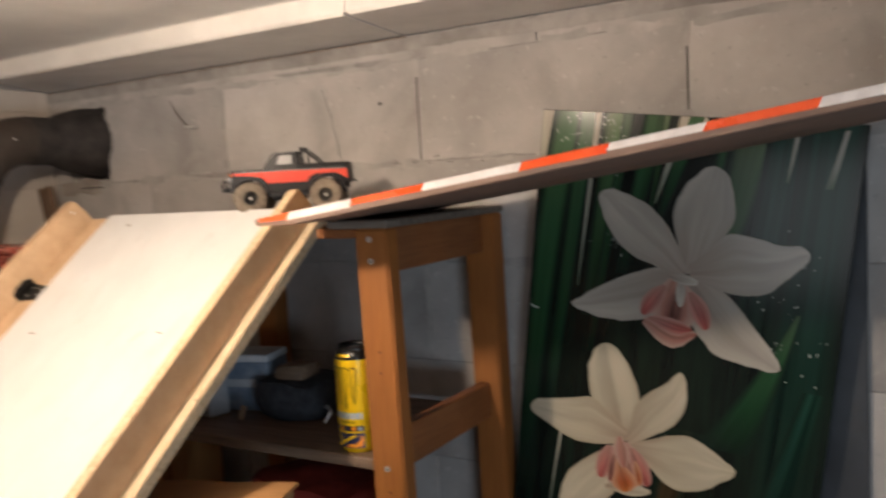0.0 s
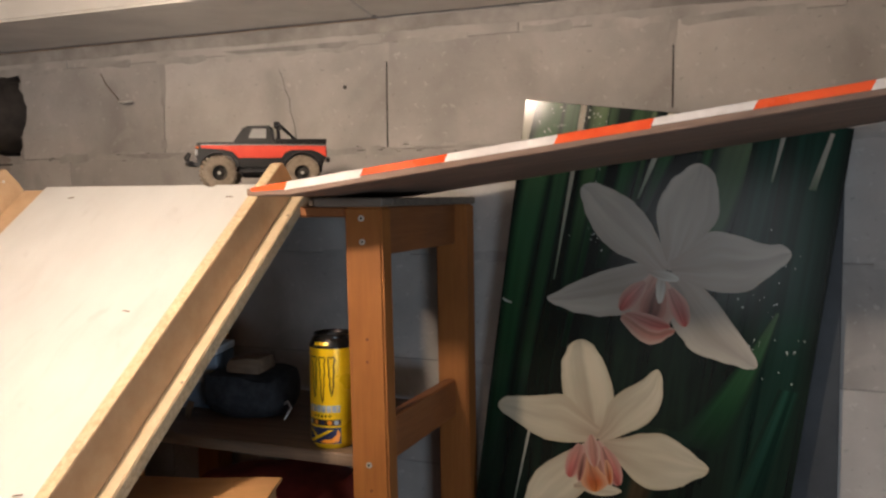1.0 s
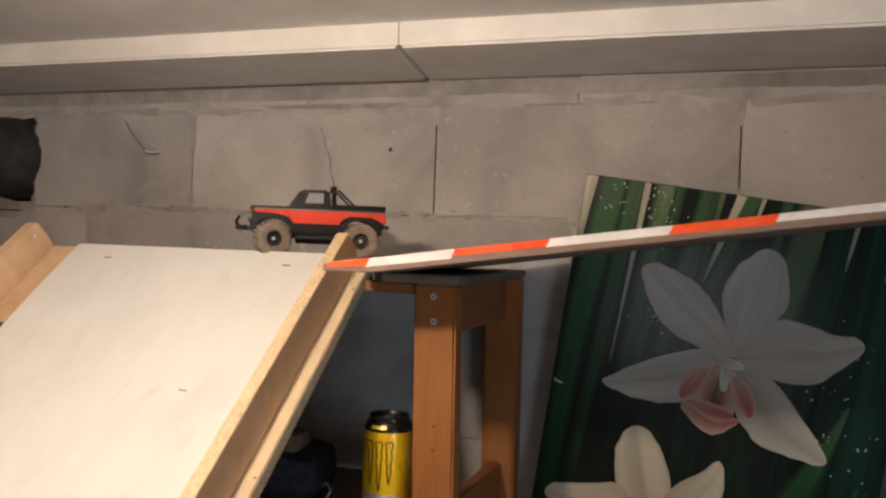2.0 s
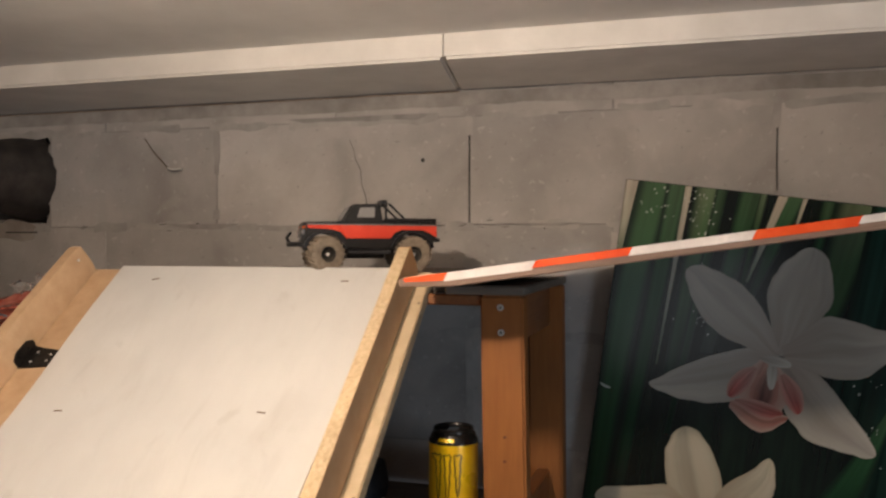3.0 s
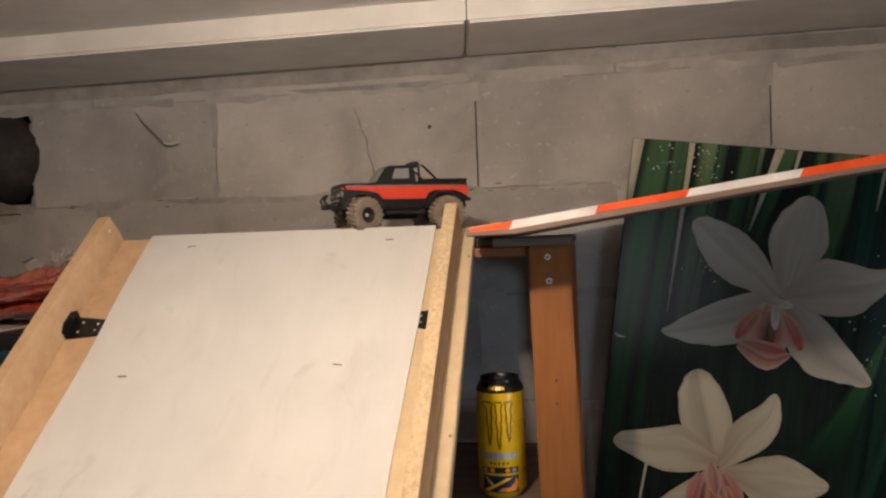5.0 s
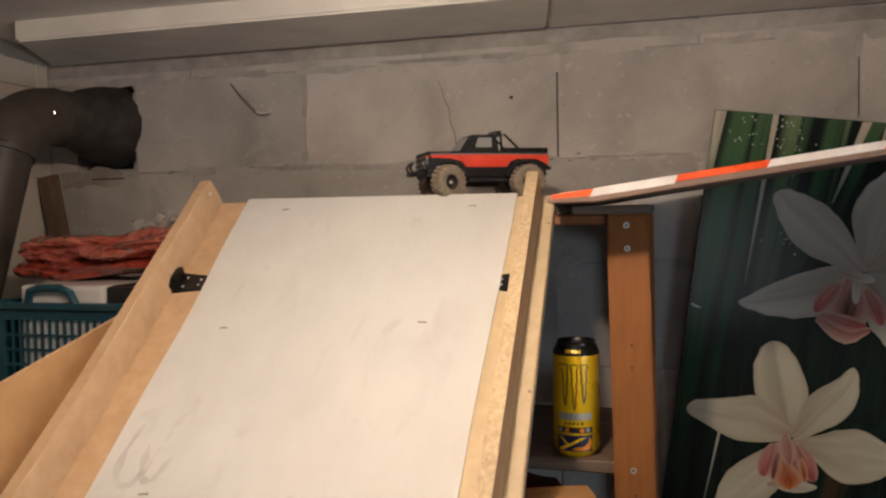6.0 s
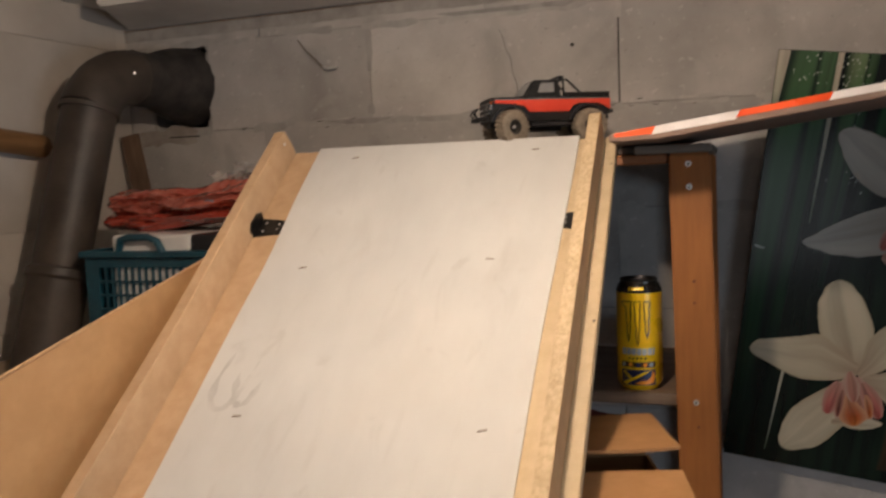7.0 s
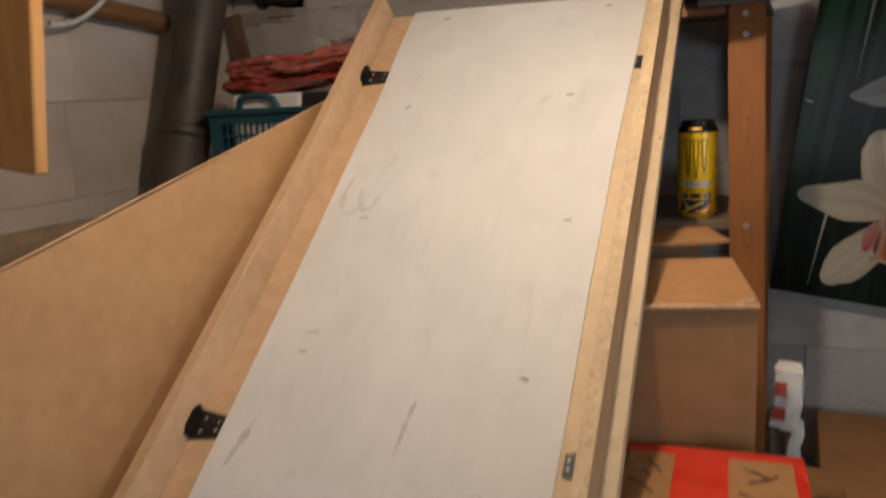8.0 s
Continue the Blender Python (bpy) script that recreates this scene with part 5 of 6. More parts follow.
# a tuft of stiff clear film, all sharp little facets
for seedv, cx, cz, ln, turn in ((1.0, 0.060, 0.074, 0.095, 0.5), (4.0, 0.095, 0.086, 0.080, 1.1), (7.0, 0.085, 0.070, 0.090, -0.3)):
    tuft = bmesh.new()
    n = 16
    grid = []
    for i in range(n + 1):
        row = []
        for k in range(n + 1):
            a, b = (i / n - 0.5) * ln, (k / n - 0.5) * 0.055
            w = noise.noise_vector(Vector((a * 62 + seedv, b * 62, seedv * 2))) * 0.014 + noise.noise_vector(Vector((a * 150, b * 150 + seedv, 3))) * 0.007
            row.append(tuft.verts.new((cx + a * math.cos(turn) + w.x, -0.045 + a * math.sin(turn) * 0.4 + w.y, cz + b + w.z)))
        grid.append(row)
    for i in range(n):
        for k in range(n):
            tuft.faces.new((grid[i][k], grid[i + 1][k], grid[i + 1][k + 1]))
            tuft.faces.new((grid[i][k], grid[i + 1][k + 1], grid[i][k + 1]))
    part("clear_fold", tuft, M_CLEARBAG, bag, "clear crinkled film")
part("label", box(0.030, 0.052, -0.098, -0.090, 0.048, 0.062, 0.001), M_BLUECARTON, bag, "small blue printed patch")
stick = thing("leaning_board", pose(-0.935, -0.036, 1.0, 1.2, -9.5, 0))
tagged(stick, "brown worn board leaning in the corner by the pipe", "board")
part("board", box(-0.022, 0.022, -0.012, 0.0, 0.0, 0.862, 0.001), mat("brown_worn_board", (0.11, 0.065, 0.04), (0.20, 0.125, 0.08), 14, 0.8, 0.3, stretch=(5, 5, 0.6), bigamt=0.35), stick)

# ---- left wall things ----
bar = thing("wooden_bar", pose(XL + 0.024, -0.35, 1.826))
tagged(bar, "brown round wooden bar strapped along the side wall", "bar")
part("rod", tube([(0, -1.2, 0.115), (0, -0.2, 0.021), (0, 0.06, -0.004)], 0.0225, 20), M_BAR, bar, "", True)
part("strap", tube([(0.016, -0.240, -0.026), (0.023, -0.218, -0.022), (0.029, -0.190, -0.008), (0.029, -0.155, 0.014), (0.022, -0.130, 0.032), (0.006, -0.112, 0.040)], 0.0056, 10), M_STRAP, bar, "white strap loop", True)
part("strap_end", tube([(0.016, -0.240, -0.026), (0.016, -0.253, -0.027), (0.012, -0.264, -0.024)], 0.0062, 10), M_STRAP, bar, "white strap end", True)
peg = part("strap_end", tube([(0.010, -0.236, 0.036), (0.006, -0.242, 0.050), (0.004, -0.246, 0.066)], 0.0060, 10), M_STRAP, bar, "white strap end", True)
part("cap", tube([(0.004, -0.246, 0.066), (0.0035, -0.247, 0.073)], 0.0050, 10), M_BLACKPLASTIC, peg)
lag = thing("lagged_pipe", pose(XL + 0.045, -0.6, 1.395))
tagged(lag, "beige lagged pipe running along the side wall", "pipe")
part("lagging", tube([(0, -1.6, 0.01), (0, -0.4, 0.0), (0.004, 0.1, -0.004), (0, 0.598, 0.0)], 0.034, 18), M_LAGGING, lag, "", True)
for yy in (-0.9, 0.05):
    part("bracket", box(-0.045, 0.0, yy - 0.01, yy + 0.01, -0.042, -0.034), M_STEEL, lag)

wcab = thing("wall_cupboard", pose(XL + 0.004, -1.5, 1.545))
tagged(wcab, "honey-coloured wall cupboard with its open door hanging askew", "cupboard")
wc = box(0.0, 0.29, -0.40, -0.385, 0.0, 0.56)
box(0.0, 0.29, 0.385, 0.40, 0.0, 0.56, bm=wc)
box(0.0, 0.29, -0.385, 0.385, 0.0, 0.015, bm=wc)
box(0.0, 0.29, -0.385, 0.385, 0.545, 0.56, bm=wc)
box(0.0, 0.006, -0.385, 0.385, 0.015, 0.545, bm=wc)
part("body", wc, M_CABINET, wcab)
droop = box(-0.315, 0.0, 0.382, 0.40, -0.545, 0.0, 0.002)
bmesh.ops.transform(droop, matrix=Matrix.Translation((0.607, 0, 0.560)) @ Matrix.Rotation(radians(8), 4, "Y"), verts=droop.verts)
part("door", droop, M_CABINET, wcab, "veneered door hanging askew on its hinge")

# ---- wall details ----
hook = thing("wall_nail", pose(-0.60, 0, 1.97))
tagged(hook, "long bent nail sticking out of the block wall", "nail")
part("shank", tube([(-0.079, 0.004, 0.066), (-0.045, -0.012, 0.033), (-0.004, -0.018, -0.004)], 0.0011, 8), M_STAPLE, hook, "", True)
# pale strap material stands in for the glint on the steel tip
part("tip", tube([(-0.006, -0.018, -0.003), (0.004, -0.019, -0.006), (0.028, -0.020, -0.005)], 0.0024, 10), M_STRAP, hook, "bent steel tip, its glint painted as pale colour", True)
crack = [(-0.2300, 2.012), (-0.2212, 1.992), (-0.2182, 1.975), (-0.2073, 1.955), (-0.2062, 1.930), (-0.1972, 1.905), (-0.1948, 1.880), (-0.1850, 1.855)]
cw = [0.0003, 0.0005, 0.0004, 0.0007, 0.0004, 0.0007, 0.0008, 0.0004]
part("crack", sheet_poly([(x - w, z) for (x, z), w in zip(crack, cw)] + [(x + w, z) for (x, z), w in zip(crack, cw)][::-1], 0.0003, lambda a, b, d: (a, -0.0002 - d, b)), M_DARKJOINT, wall_back)
part("drill_hole", tube([(-0.0875, -0.0003, 1.970), (-0.0875, -0.0009, 1.970)], 0.0038, 12), M_DARKJOINT, wall_back)


def smear(x0, x1, z0, z1, seedv, rag, material=M_SMEAR):
    """Rough mortar band with a ragged lower edge, a little proud of the blocks."""
    bm = bmesh.new()
    n = int((x1 - x0) / 0.008) + 2
    lo, hi = [], []
    for i in range(n + 1):
        x = x0 + (x1 - x0) * i / n
        end = min(1.0, i / 5, (n - i) / 5)
        a = z0 + rag * noise.noise(Vector((x * 5, seedv, 0))) + rag * 0.5 * noise.noise(Vector((x * 24, seedv, 0))) + rag * 0.3 * noise.noise(Vector((x * 70, seedv, 2)))
        a = min(a, z1 - 0.001) if z1 > 2.08 else z1 - (z1 - a) * end
        lo.append([bm.verts.new((x, y, a)) for y in (0.002, -0.0010)])
        hi.append([bm.verts.new((x, y, z1)) for y in (0.002, -0.0020)])
    for i in range(n):
        bm.faces.new((lo[i][1], lo[i + 1][1], hi[i + 1][1], hi[i][1]))
        bm.faces.new((lo[i][0], lo[i + 1][0], lo[i + 1][1], lo[i][1]))
        bm.faces.new((hi[i][1], hi[i + 1][1], hi[i + 1][0], hi[i][0]))
    return part("mortar_smear", bm, material, wall_back)


# rough mortar band; its darker tone also carries the shade below the trim
smear(XL, XR, 2.064, 2.0880, 1.0, 0.0045)
# dark strip under the trim: the gap's shade put in as colour
part("open_joint", box(XL, -0.02, -0.0006, 0.004, 2.0890, 2.0910), M_SHELF, wall_back)
# dark open joints between the blocks
part("open_joint", box(-0.0030, 0.0002, 0.0010, 0.004, 1.857, 2.043), M_DARKJOINT, wall_back)
part("open_joint", box(0.5048, 0.5062, 0.0022, 0.004, 1.90, 2.02), M_DARKJOINT, wall_back)
smear(-0.36, -0.06, 2.045, 2.054, 3.0, 0.004, M_MORTAR)
smear(-0.62, -0.46, 1.850, 1.858, 6.0, 0.005, M_MORTAR)
smear(0.05, 0.20, 1.851, 1.856, 7.0, 0.004, M_MORTAR)


def flush_joint(x0, x1, z0, z1, seedv, rag):
    """Mortar wiped flush over a joint, ragged all round."""
    bm = bmesh.new()
    n = 30
    pts = []
    for i in range(n):
        a = 2 * math.pi * i / n
        cx, cz = math.cos(a), math.sin(a)
        k = max(abs(cx), abs(cz))
        x = (x0 + x1) / 2 + cx / k * (x1 - x0) / 2
        z = (z0 + z1) / 2 + cz / k * (z1 - z0) / 2
        w = noise.noise_vector(Vector((x * 30, z * 30, seedv)))
        pts.append((x + rag * w.x, z + rag * w.y))
    dep = random.uniform(0.0, 0.0006)
    sheet_poly(pts, 0.0004, lambda a, b, d: (a, 0.0003 - dep - d, b), bm=bm)
    return part("mortar_smear", bm, M_WIPED, wall_back)


random.seed(77)
x = XL + 0.05
while x < 1.2:
    ln = random.uniform(0.05, 0.22)
    for zc in (1.853, 1.66, 2.046):
        q = random.uniform(-0.05, 0.05)
        flush_joint(x + q, x + q + ln, zc - random.uniform(0.005, 0.011), zc + random.uniform(0.003, 0.009), x * 3 + zc, 0.008)
    x += ln + random.uniform(0.01, 0.06)
for xc, za, zb in ((-0.508, 1.955, 2.04), (-0.509, 1.865, 1.885), (0.506, 1.86, 1.905), (0.505, 2.005, 2.045), (-0.002, 2.010, 2.046), (-0.257, 1.68, 1.84), (0.250, 1.70, 1.84), (-0.001, 1.47, 1.655), (-0.257, 1.30, 1.46), (0.250, 1.29, 1.45)):
    flush_joint(xc - 0.007, xc + 0.006, za, zb, xc * 7 + za, 0.006)

random.seed(23)
for _ in range(22):
    xc, zc = random.uniform(-0.85, 0.7), 1.853 + random.gauss(0, 0.006)
    ln, hg = random.uniform(0.002, 0.010), random.uniform(0.0003, 0.0009)
    pts = [(xc + ln * math.cos(a) * random.uniform(0.7, 1.2), zc + hg * math.sin(a) * random.uniform(0.5, 1.5)) for a in [k * math.pi / 4 for k in range(8)]]
    part("chip", sheet_poly(pts, 0.0003, lambda a, b, d: (a, -0.0012 - d, b)), M_DARKJOINT, wall_back)
M_DAUB = mat("brown_mortar_daub", (0.30, 0.26, 0.225), (0.42, 0.375, 0.33), 26, 0.95, 0.9, big=9, bigamt=0.35)
for x0, x1, z0, z1, sd in ((-1.10, -0.94, 1.826, 1.862, 2.0),):
    flush_joint(x0, x1, z0, z1, sd, 0.016).data.materials[0] = M_DAUB
part("open_joint", box(-1.015, -0.935, -0.0012, 0.004, 1.8415, 1.8445), M_DARKJOINT, wall_back)

# ---- lamp ----
lamp = thing("ceiling_lamp", pose(LAMP.x, LAMP.y, CEIL))
tagged(lamp, "bare warm bulb in a plain ceiling socket", "lamp")
part("socket", lathe([(0.0, 0.0), (0.036, 0.0), (0.036, -0.010), (0.022, -0.018), (0.018, -0.030), (0.0, -0.030)], 24), M_WHITEPLASTIC, lamp, "", True)
part("bulb", lathe([(0.0, -0.030), (0.014, -0.031), (0.021, -0.036), (0.023, -0.042), (0.017, -0.048), (0.0, -0.051)], 24), M_BULB, lamp, "glowing warm glass bulb", True)

# ---- toy truck ----
TH = 210.0
truck = thing("toy_pickup_truck", pose(-0.086, -0.278, 1.7807, 0, 0, TH))
tagged(truck, "black and red toy pickup with chunky dusty tyres", "toy truck")
WB, TRK, WR, WW, AX = 0.0625, 0.0405, 0.0262, 0.023, 0.0225


def arch(cx, cz, r, a0, a1, n=8):
    return [(cx + r * math.cos(radians(a0 + (a1 - a0) * i / n)), cz + r * math.sin(radians(a0 + (a1 - a0) * i / n))) for i in range(n + 1)]


sill = 0.030
side = [(-0.098, 0.046), (-0.100, 0.050), (-0.0985, 0.069), (-0.022, 0.069), (0.030, 0.0692), (0.060, 0.0692), (0.0925, 0.0687), (0.0945, 0.0668), (0.0945, 0.040), (0.0925, 0.038)]
side += arch(WB, 0.0245, 0.0290, 14, 166)
side += [(WB - 0.0305, sill), (-WB + 0.0305, sill)]
side += arch(-WB, 0.0245, 0.0290, 14, 166)
bm = prism(side, "y", -0.036, 0.036)
bmesh.ops.bevel(bm, geom=[e for e in bm.edges if abs(e.verts[0].co.y - e.verts[1].co.y) < 1e-6], offset=0.0022, segments=2, affect="EDGES")
body = part("body_shell", bm, M_TRUCKBLACK, truck, "gloss black body", True)
for s in (-1, 1):
    y0, y1 = (0.0361, 0.0367) if s > 0 else (-0.0367, -0.0361)
    red = [(0.033, 0.0455), (-0.031, 0.0455), (-0.037, 0.0535), (-0.047, 0.0575), (-0.078, 0.0575), (-0.088, 0.0535), (-0.0985, 0.0470), (-0.0985, 0.0635), (0.0, 0.0640), (0.088, 0.0640), (0.087, 0.0600), (0.055, 0.0580), (0.041, 0.0545)]
    part("red_stripe", prism(red, "y", y0, y1), M_TRUCKRED, body, "red side flash")
    part("silver_line", prism([(0.088, 0.0642), (0.0, 0.0642), (-0.0985, 0.0637), (-0.0985, 0.0656), (0.0, 0.0662), (0.088, 0.0660)], "y", y0, y1), M_TRUCKGREY, body, "silver line")
    for cx in (WB, -WB):
        outer = arch(cx, 0.0245, 0.0325, 14, 166, 12)
        inner = arch(cx, 0.0245, 0.0283, 14, 166, 12)[::-1]
        ya, yb = (0.034, 0.0415) if s > 0 else (-0.0415, -0.034)
        part("fender_flare", prism(outer + inner, "y", ya, yb), M_BLACKPLASTIC, body, "matt black arch")
    ya, yb = (0.028, 0.038) if s > 0 else (-0.038, -0.028)
    part("rock_slider", box(-0.031, 0.031, ya, yb, 0.0225, 0.0290, 0.001), M_BLACKPLASTIC, truck, "black side step")


def loft(lo, hi):
    bm = bmesh.new()
    a = [bm.verts.new(p) for p in lo]
    b = [bm.verts.new(p) for p in hi]
    bm.faces.new(a[::-1])
    bm.faces.new(b)
    for i in range(len(lo)):
        j = (i + 1) % len(lo)
        bm.faces.new((a[i], a[j], b[j], b[i]))
    return bm


CLO = [(0.043, -0.0345, 0.066), (0.043, 0.0345, 0.066), (-0.021, 0.0345, 0.066), (-0.021, -0.0345, 0.066)]
CHI = [(0.024, -0.0295, 0.0945), (0.024, 0.0295, 0.0945), (-0.0165, 0.0295, 0.0955), (-0.0165, -0.0295, 0.0955)]
bm = loft(CLO, CHI)
bmesh.ops.recalc_face_normals(bm, faces=bm.faces)
bmesh.ops.bevel(bm, geom=bm.edges[:], offset=0.003, segments=2, affect="EDGES")
cab = part("cab", bm, M_TRUCKBLACK, truck, "gloss black cab", True)


def lerp3(a, b, q):
    return tuple(a[i] + (b[i] - a[i]) * q for i in range(3))


def pane(name, p00, p10, p01, p11, m0, m1, n0, n1, out):
    """A pane set on the slanted wall between four corners, with margins."""
    def at(u, v):
        return Vector(lerp3(lerp3(p00, p10, u), lerp3(p01, p11, u), v)) + Vector(out)
    bm = bmesh.new()
    q = [at(m0, n0), at(m1, n0), at(m1, n1), at(m0, n1)]
    nrm = (q[1] - q[0]).cross(q[3] - q[0]).normalized()
    if nrm.dot(Vector(out)) < 0:
        nrm = -nrm
    a = [bm.verts.new(p) for p in q]
    b = [bm.verts.new(p + nrm * 0.0006) for p in q]
    bm.faces.new(a)
    bm.faces.new(b)
    for i in range(4):
        j = (i + 1) % 4
        bm.faces.new((a[i], a[j], b[j], b[i]))
    return part(name, bm, M_TINT, cab, "greyish window")


pane("windscreen", CLO[0], CLO[1], CHI[0], CHI[1], 0.10, 0.90, 0.20, 0.88, (0.0002, 0, 0))
pane("rear_window", CLO[2], CLO[3], CHI[2], CHI[3], 0.14, 0.86, 0.25, 0.85, (-0.0002, 0, 0))
pane("side_window", CLO[1], CLO[2], CHI[1], CHI[2], 0.34, 0.80, 0.32, 0.82, (0, 0.0002, 0))
pane("side_window", CLO[3], CLO[0], CHI[3], CHI[0], 0.20, 0.66, 0.32, 0.82, (0, -0.0002, 0))
# open bed
bed = box(-0.094, -0.026, -0.031, 0.031, 0.0693, 0.0697)
part("bed_liner", bed, M_BLACKPLASTIC, truck, "matt black bed")
for y0, y1 in ((-0.0355, -0.0315), (0.0315, 0.0355)):
    part("bed_side", box(-0.0985, -0.0215, y0, y1, 0.0692, 0.0745, 0.001), M_TRUCKBLACK, truck)
part("tailgate", box(-0.0995, -0.0955, -0.0315, 0.0315, 0.0692, 0.0745, 0.001), M_TRUCKBLACK, truck)
for yy in (-0.027, 0.027):
    part("roll_bar", tube([(-0.026, yy, 0.070), (-0.025, yy, 0.093), (-0.030, yy, 0.0955), (-0.056, yy, 0.071)], 0.0017, 8), M_BLACKPLASTIC, truck, "", True)
part("roll_bar", tube([(-0.026, -0.027, 0.0945), (-0.026, 0.027, 0.0945)], 0.0017, 8), M_BLACKPLASTIC, truck, "", True)
lb = part("light_bar", box(-0.028, -0.0215, -0.0225, 0.0225, 0.0935, 0.0960, 0.0006), M_BLACKPLASTIC, truck)
for k in range(4):
    yy = -0.0165 + 0.011 * k
    part("spotlight", tube([(-0.028, yy, 0.0975), (-0.0195, yy, 0.0975)], 0.0043, 12), M_BLACKPLASTIC, lb, "round black spotlight", True)
# front
grille = part("grille", box(0.0946, 0.0965, -0.031, 0.031, 0.0455, 0.0590, 0.0006), M_BLACKPLASTIC, truck)
frame_bm = box(0.0955, 0.0975, -0.034, 0.034, 0.0590, 0.0605, 0.0004)
box(0.0955, 0.0975, -0.034, 0.034, 0.0440, 0.0455, 0.0004, bm=frame_bm)
box(0.0957, 0.0972, -0.020, 0.020, 0.0517, 0.0526, bm=frame_bm)
part("grille_trim", frame_bm, M_CHROME, grille, "dull chrome grille trim")
for s in (-1, 1):
    part("headlight", tube([(0.096, s * 0.0255, 0.0525), (0.0975, s * 0.0255, 0.0525)], 0.0045, 14), M_CHROME, grille, "round headlight")
    part("corner_lamp", box(0.0915, 0.0958, s * 0.0352 - 0.0012, s * 0.0352 + 0.0018, 0.0495, 0.0585, 0.0005), M_CHROME, body, "silver corner trim")
    part("turn_lamp", box(0.0905, 0.0960, s * 0.0365 - 0.001, s * 0.0365 + 0.001, 0.0600, 0.0625, 0.0004), M_AMBER, body, "amber turn lamp")
bump_ = part("front_bumper", tube([(0.100, -0.040, 0.037), (0.108, -0.030, 0.037), (0.112, -0.012, 0.037), (0.112, 0.012, 0.037), (0.108, 0.030, 0.037), (0.100, 0.040, 0.037)], 0.0034, 10), M_BLACKPLASTIC, truck, "black tube bumper", True)
for s in (-1, 1):
    part("bull_bar", tube([(0.110, s * 0.014, 0.037), (0.115, s * 0.013, 0.046), (0.110, s * 0.012, 0.053)], 0.0018, 8), M_BLACKPLASTIC, bump_, "", True)
    part("bumper_mount", box(0.085, 0.112, s * 0.014 - 0.003, s * 0.014 + 0.003, 0.034, 0.039), M_BLACKPLASTIC, bump_)
part("bull_bar", tube([(0.110, -0.012, 0.053), (0.110, 0.012, 0.053)], 0.0018, 8), M_BLACKPLASTIC, bump_, "", True)
part("rear_bumper", box(-0.1045, -0.0985, -0.034, 0.034, 0.0410, 0.0465, 0.0012), M_BLACKPLASTIC, truck)
# running gear
ch = box(-0.092, 0.090, -0.012, 0.012, 0.024, 0.0370, 0.001)
box(-0.025, 0.03, -0.018, 0.018, 0.0165, 0.0300, 0.002, bm=ch)
part("chassis", ch, M_BLACKPLASTIC, truck, "black chassis rails and skid plate")
for cx in (WB, -WB):
    ax = part("axle", tube([(cx, -0.031, AX), (cx, 0.031, AX)], 0.0042, 10), M_BLACKPLASTIC, truck)
    part("differential", lathe([(0.0, -0.008), (0.006, -0.006), (0.0085, 0.0), (0.006, 0.006), (0.0, 0.008)], 12), M_BLACKPLASTIC, ax, "", True).location = (cx, 0.006, AX)
    for s in (-1, 1):
        part("shock_absorber", tube([(cx - 0.004, s * 0.022, 0.024), (cx - 0.010, s * 0.019, 0.046)], 0.0032, 8), M_BLACKPLASTIC, truck, "", True)


def tyre_mesh():
    w, r = WW / 2, WR
    bm = lathe([(0.0112, -w * 0.80), (0.0158, -w), (r - 0.0035, -w * 0.96), (r - 0.0015, -w * 0.78), (r - 0.0015, w * 0.78), (r - 0.0035, w * 0.96), (0.0158, w), (0.0112, w * 0.80)], 36)
    for k in range(22):
        for row, off in ((-1, 0.0), (1, 0.5), (0, 0.25)):
            a = 2 * math.pi * (k + off) / 22
            wd, ln = (0.0036, 0.0040) if row else (0.0030, 0.0042)
            yc = row * w * 0.60
            lug = box(-ln / 2, ln / 2, -0.0016, 0.0016, yc - wd, yc + wd, 0.0005)
            bmesh.ops.transform(lug, matrix=Matrix.Rotation(a, 4, "Z") @ Matrix.Translation((0, r - 0.0012, 0)), verts=lug.verts)
            merge(bm, lug)
    return bm


tyre_bm = tyre_mesh()
for cx, s, steer in ((WB, 1, 22), (WB, -1, 22), (-WB, 1, 0), (-WB, -1, 0)):
    wm = Matrix.Translation((cx, s * TRK, AX)) @ pose(0, 0, 0, 0, 0, steer) @ pose(0, 0, 0, -90 * s, 0, 0)
    hub = part("wheel", lathe([(0.0, 0.004), (0.0034, 0.0045), (0.0038, 0.002), (0.0096, 0.0005), (0.0106, 0.0065), (0.0114, 0.0080), (0.0114, -0.0080), (0.0, -0.0075)], 28), M_DUSTRIM, truck, "black wheel rim", True)
    hub.matrix_local = wm
    for k in range(6):
        a = k * math.pi / 3
        part("bolt", tube([(0.0070 * math.cos(a), 0.0070 * math.sin(a), 0.001), (0.0070 * math.cos(a), 0.0070 * math.sin(a), 0.0026)], 0.0009, 6), M_DUSTRIM, hub)
    part("hub_nut", tube([(0, 0, 0.004), (0, 0, 0.0068)], 0.0024, 6), M_STEEL, hub, "bright hub nut")
    part("tyre", tyre_bm.copy(), M_TYRE, hub, "dusty knobbly tyre", True)
tyre_bm.free()

# ---- blocks of the walls, last ----


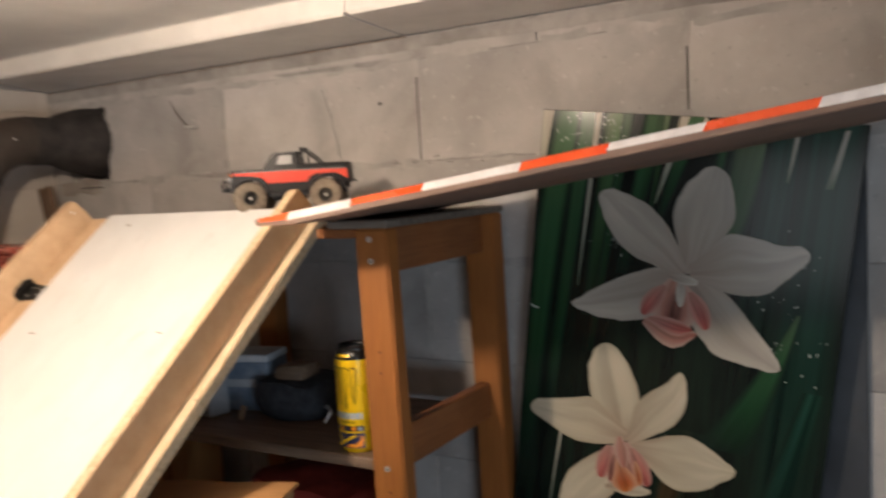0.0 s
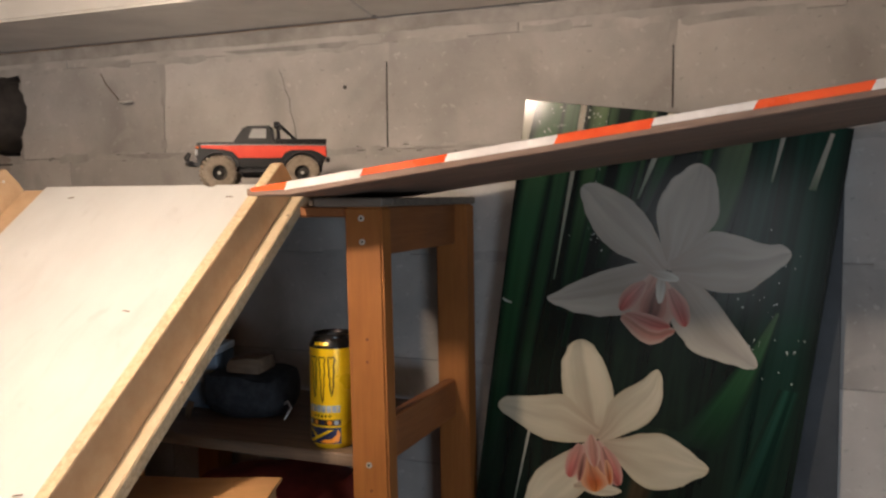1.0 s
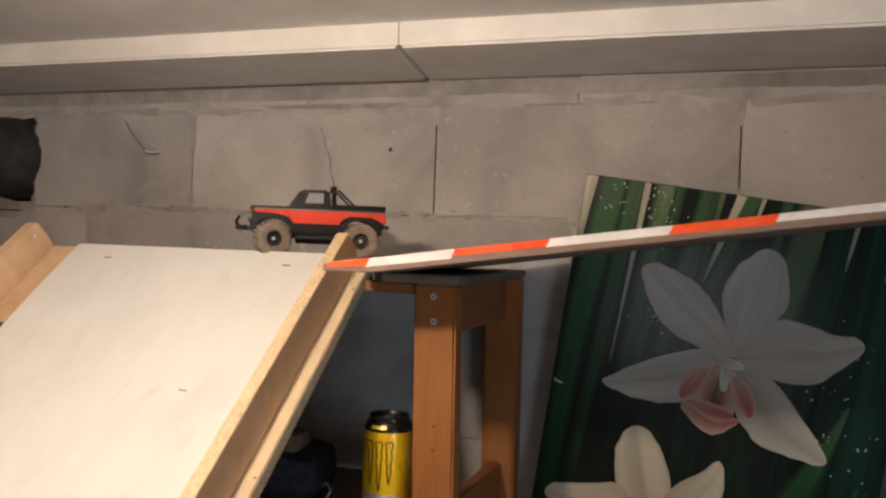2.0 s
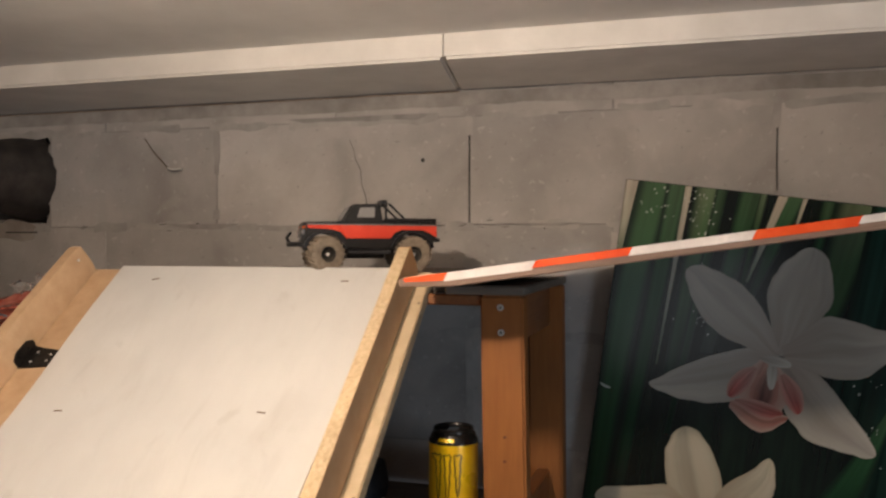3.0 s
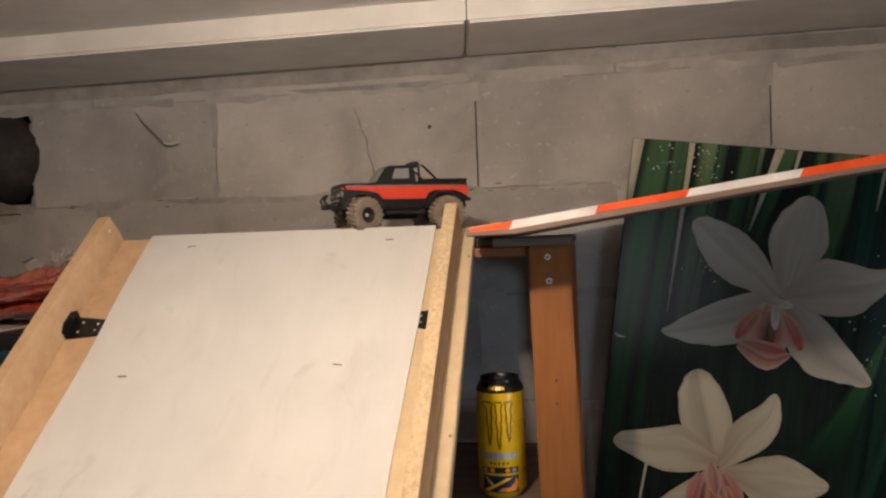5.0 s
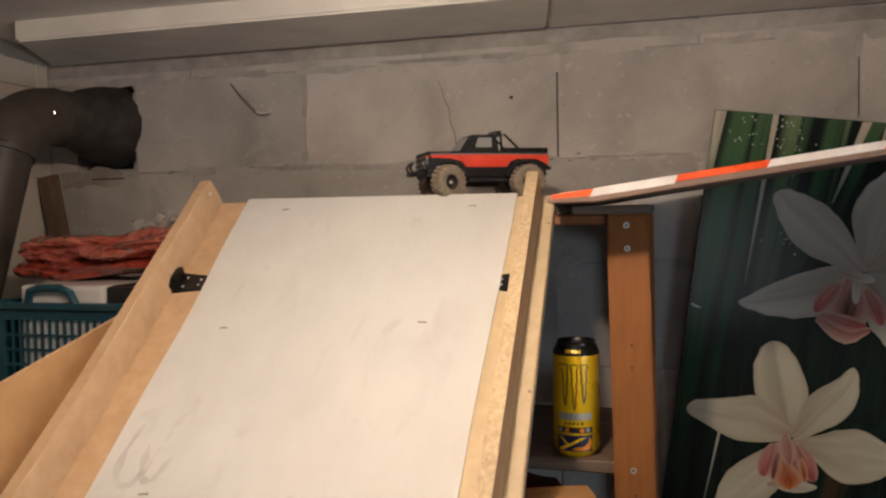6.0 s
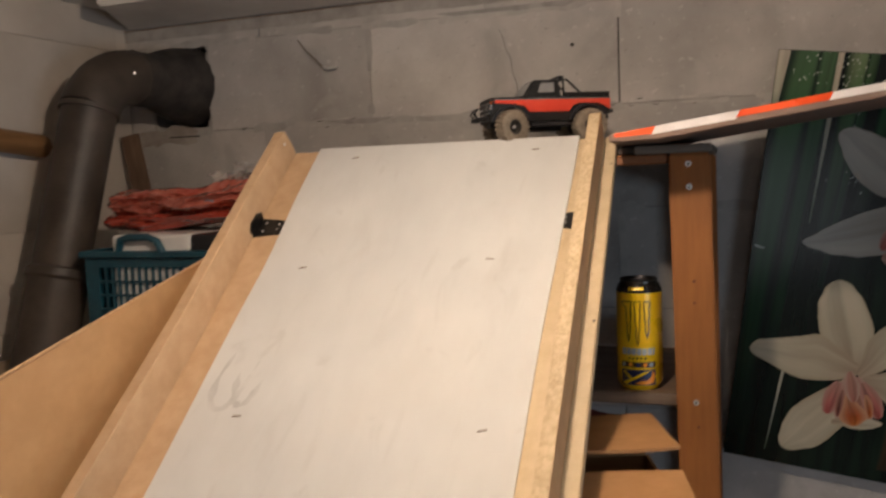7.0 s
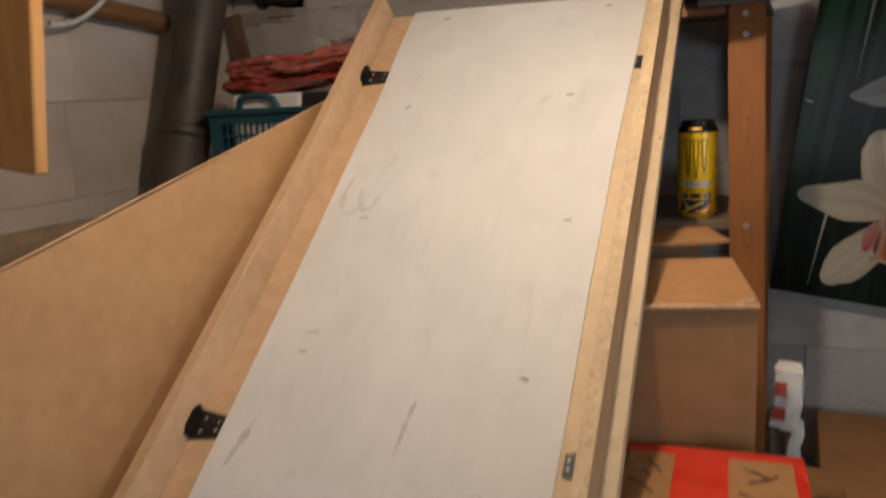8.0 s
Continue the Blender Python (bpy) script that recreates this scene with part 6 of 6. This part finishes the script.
def block_mesh(name, ln, depth, h, along):
    """A wall block with softened front edges; origin at its lower front corner, length along x or y."""
    c = 0.0010
    bm = bmesh.new()
    fr = [(c, 0, c), (ln - c, 0, c), (ln - c, 0, h - c), (c, 0, h - c)]
    mid = [(0, c, 0), (ln, c, 0), (ln, c, h), (0, c, h)]
    bk = [(0, depth, 0), (ln, depth, 0), (ln, depth, h), (0, depth, h)]
    if along == "y":
        fr, mid, bk = ([(-y, x, z) for x, y, z in q] for q in (fr, mid, bk))
    a, b, d = ([bm.verts.new(p) for p in q] for q in (fr, mid, bk))
    bm.faces.new(a)
    for p, q in ((a, b), (b, d)):
        for i in range(4):
            j = (i + 1) % 4
            bm.faces.new((p[i], p[j], q[j], q[i]))
    bmesh.ops.recalc_face_normals(bm, faces=bm.faces)
    me = bpy.data.meshes.new(name)
    bm.to_mesh(me)
    bm.free()
    me.materials.append(M_BLOCKPALE if along == "y" else M_BLOCK)
    return me


GAPX, GAPZ = 0.0022, 0.0018
meshes = {}


def lay_block(parent, origin, ln, h, along):
    key = (round(ln, 4), round(h, 4), along)
    if key not in meshes:
        meshes[key] = block_mesh("block", ln, 0.05, h, along)
    ob = new("block", meshes[key])
    ob.parent = parent
    ob.location = origin
    return ob


random.seed(51)
rows = list(range(-10, 2))
for r in rows:
    z0 = BED0 + r * BH
    z1 = min(z0 + BH, CEIL)
    z0c = max(z0, 0.0)
    h = z1 - z0c - GAPZ
    if h < 0.01:
        continue
    off = 0.0 if r % 2 == 0 else 0.25
    k = -4
    while True:
        x0 = k * BL + off
        x1 = x0 + BL
        k += 1
        if x0 >= XR:
            break
        x0c, x1c = max(x0, XL), min(x1, XR)
        if x1c - x0c < 0.04:
            continue
        if r == 0 and x0c < HOLE[1] - 0.002 and x1c > HOLE[0]:
            # room for the flue
            for a, b in ((x0c, HOLE[0]), (HOLE[1], x1c)):
                if b - a > 0.04:
                    lay_block(wall_back, (a, random.uniform(0, 0.0006), z0c + GAPZ / 2), b - a - GAPX, h, "x")
            continue
        lay_block(wall_back, (x0c, random.uniform(0, 0.0008), z0c + GAPZ / 2), x1c - x0c - GAPX, h, "x")
    # bed joint, struck nearly flush
    if z0c > 0.01:
        part("bed_joint", box(XL, XR, 0.0011, 0.02, z0c - GAPZ / 2, z0c + GAPZ / 2), M_MORTAR, wall_back)
# broken edge of the hole round the flue
bm = bmesh.new()
random.seed(8)
zz = HOLE[2]
while zz < HOLE[3]:
    hgt = random.uniform(0.006, 0.016)
    dpt = random.uniform(0.002, 0.011)
    box(HOLE[1] - dpt, HOLE[1] + 0.001, 0.0006, 0.06, zz, min(zz + hgt, HOLE[3]), 0.001, bm=bm)
    box(HOLE[0] - 0.001, HOLE[0] + dpt, 0.0006, 0.06, zz, min(zz + hgt, HOLE[3]), 0.001, bm=bm)
    zz += hgt
part("broken_edge", bm, M_SMEAR, wall_back, "broken block edge round the pipe")
for r in rows:
    z0 = max(BED0 + r * BH - 0.005, 0.0)
    z1 = min(BED0 + (r + 1) * BH - 0.005, CEIL)
    if z1 - z0 < 0.03:
        continue
    off = 0.035 if r % 2 else 0.065
    y = -off
    while y > -2.4:
        y0 = y - BL
        lay_block(wall_left, (XL, y0 + 0.0007, z0 + 0.0004), BL - 0.0007, z1 - z0 - 0.0008, "y").rotation_euler = (0, 0, 0)
        y = y0
    if off:
        lay_block(wall_left, (XL, -off + 0.0007, z0 + 0.0004), off - 0.0007, z1 - z0 - 0.0008, "y")
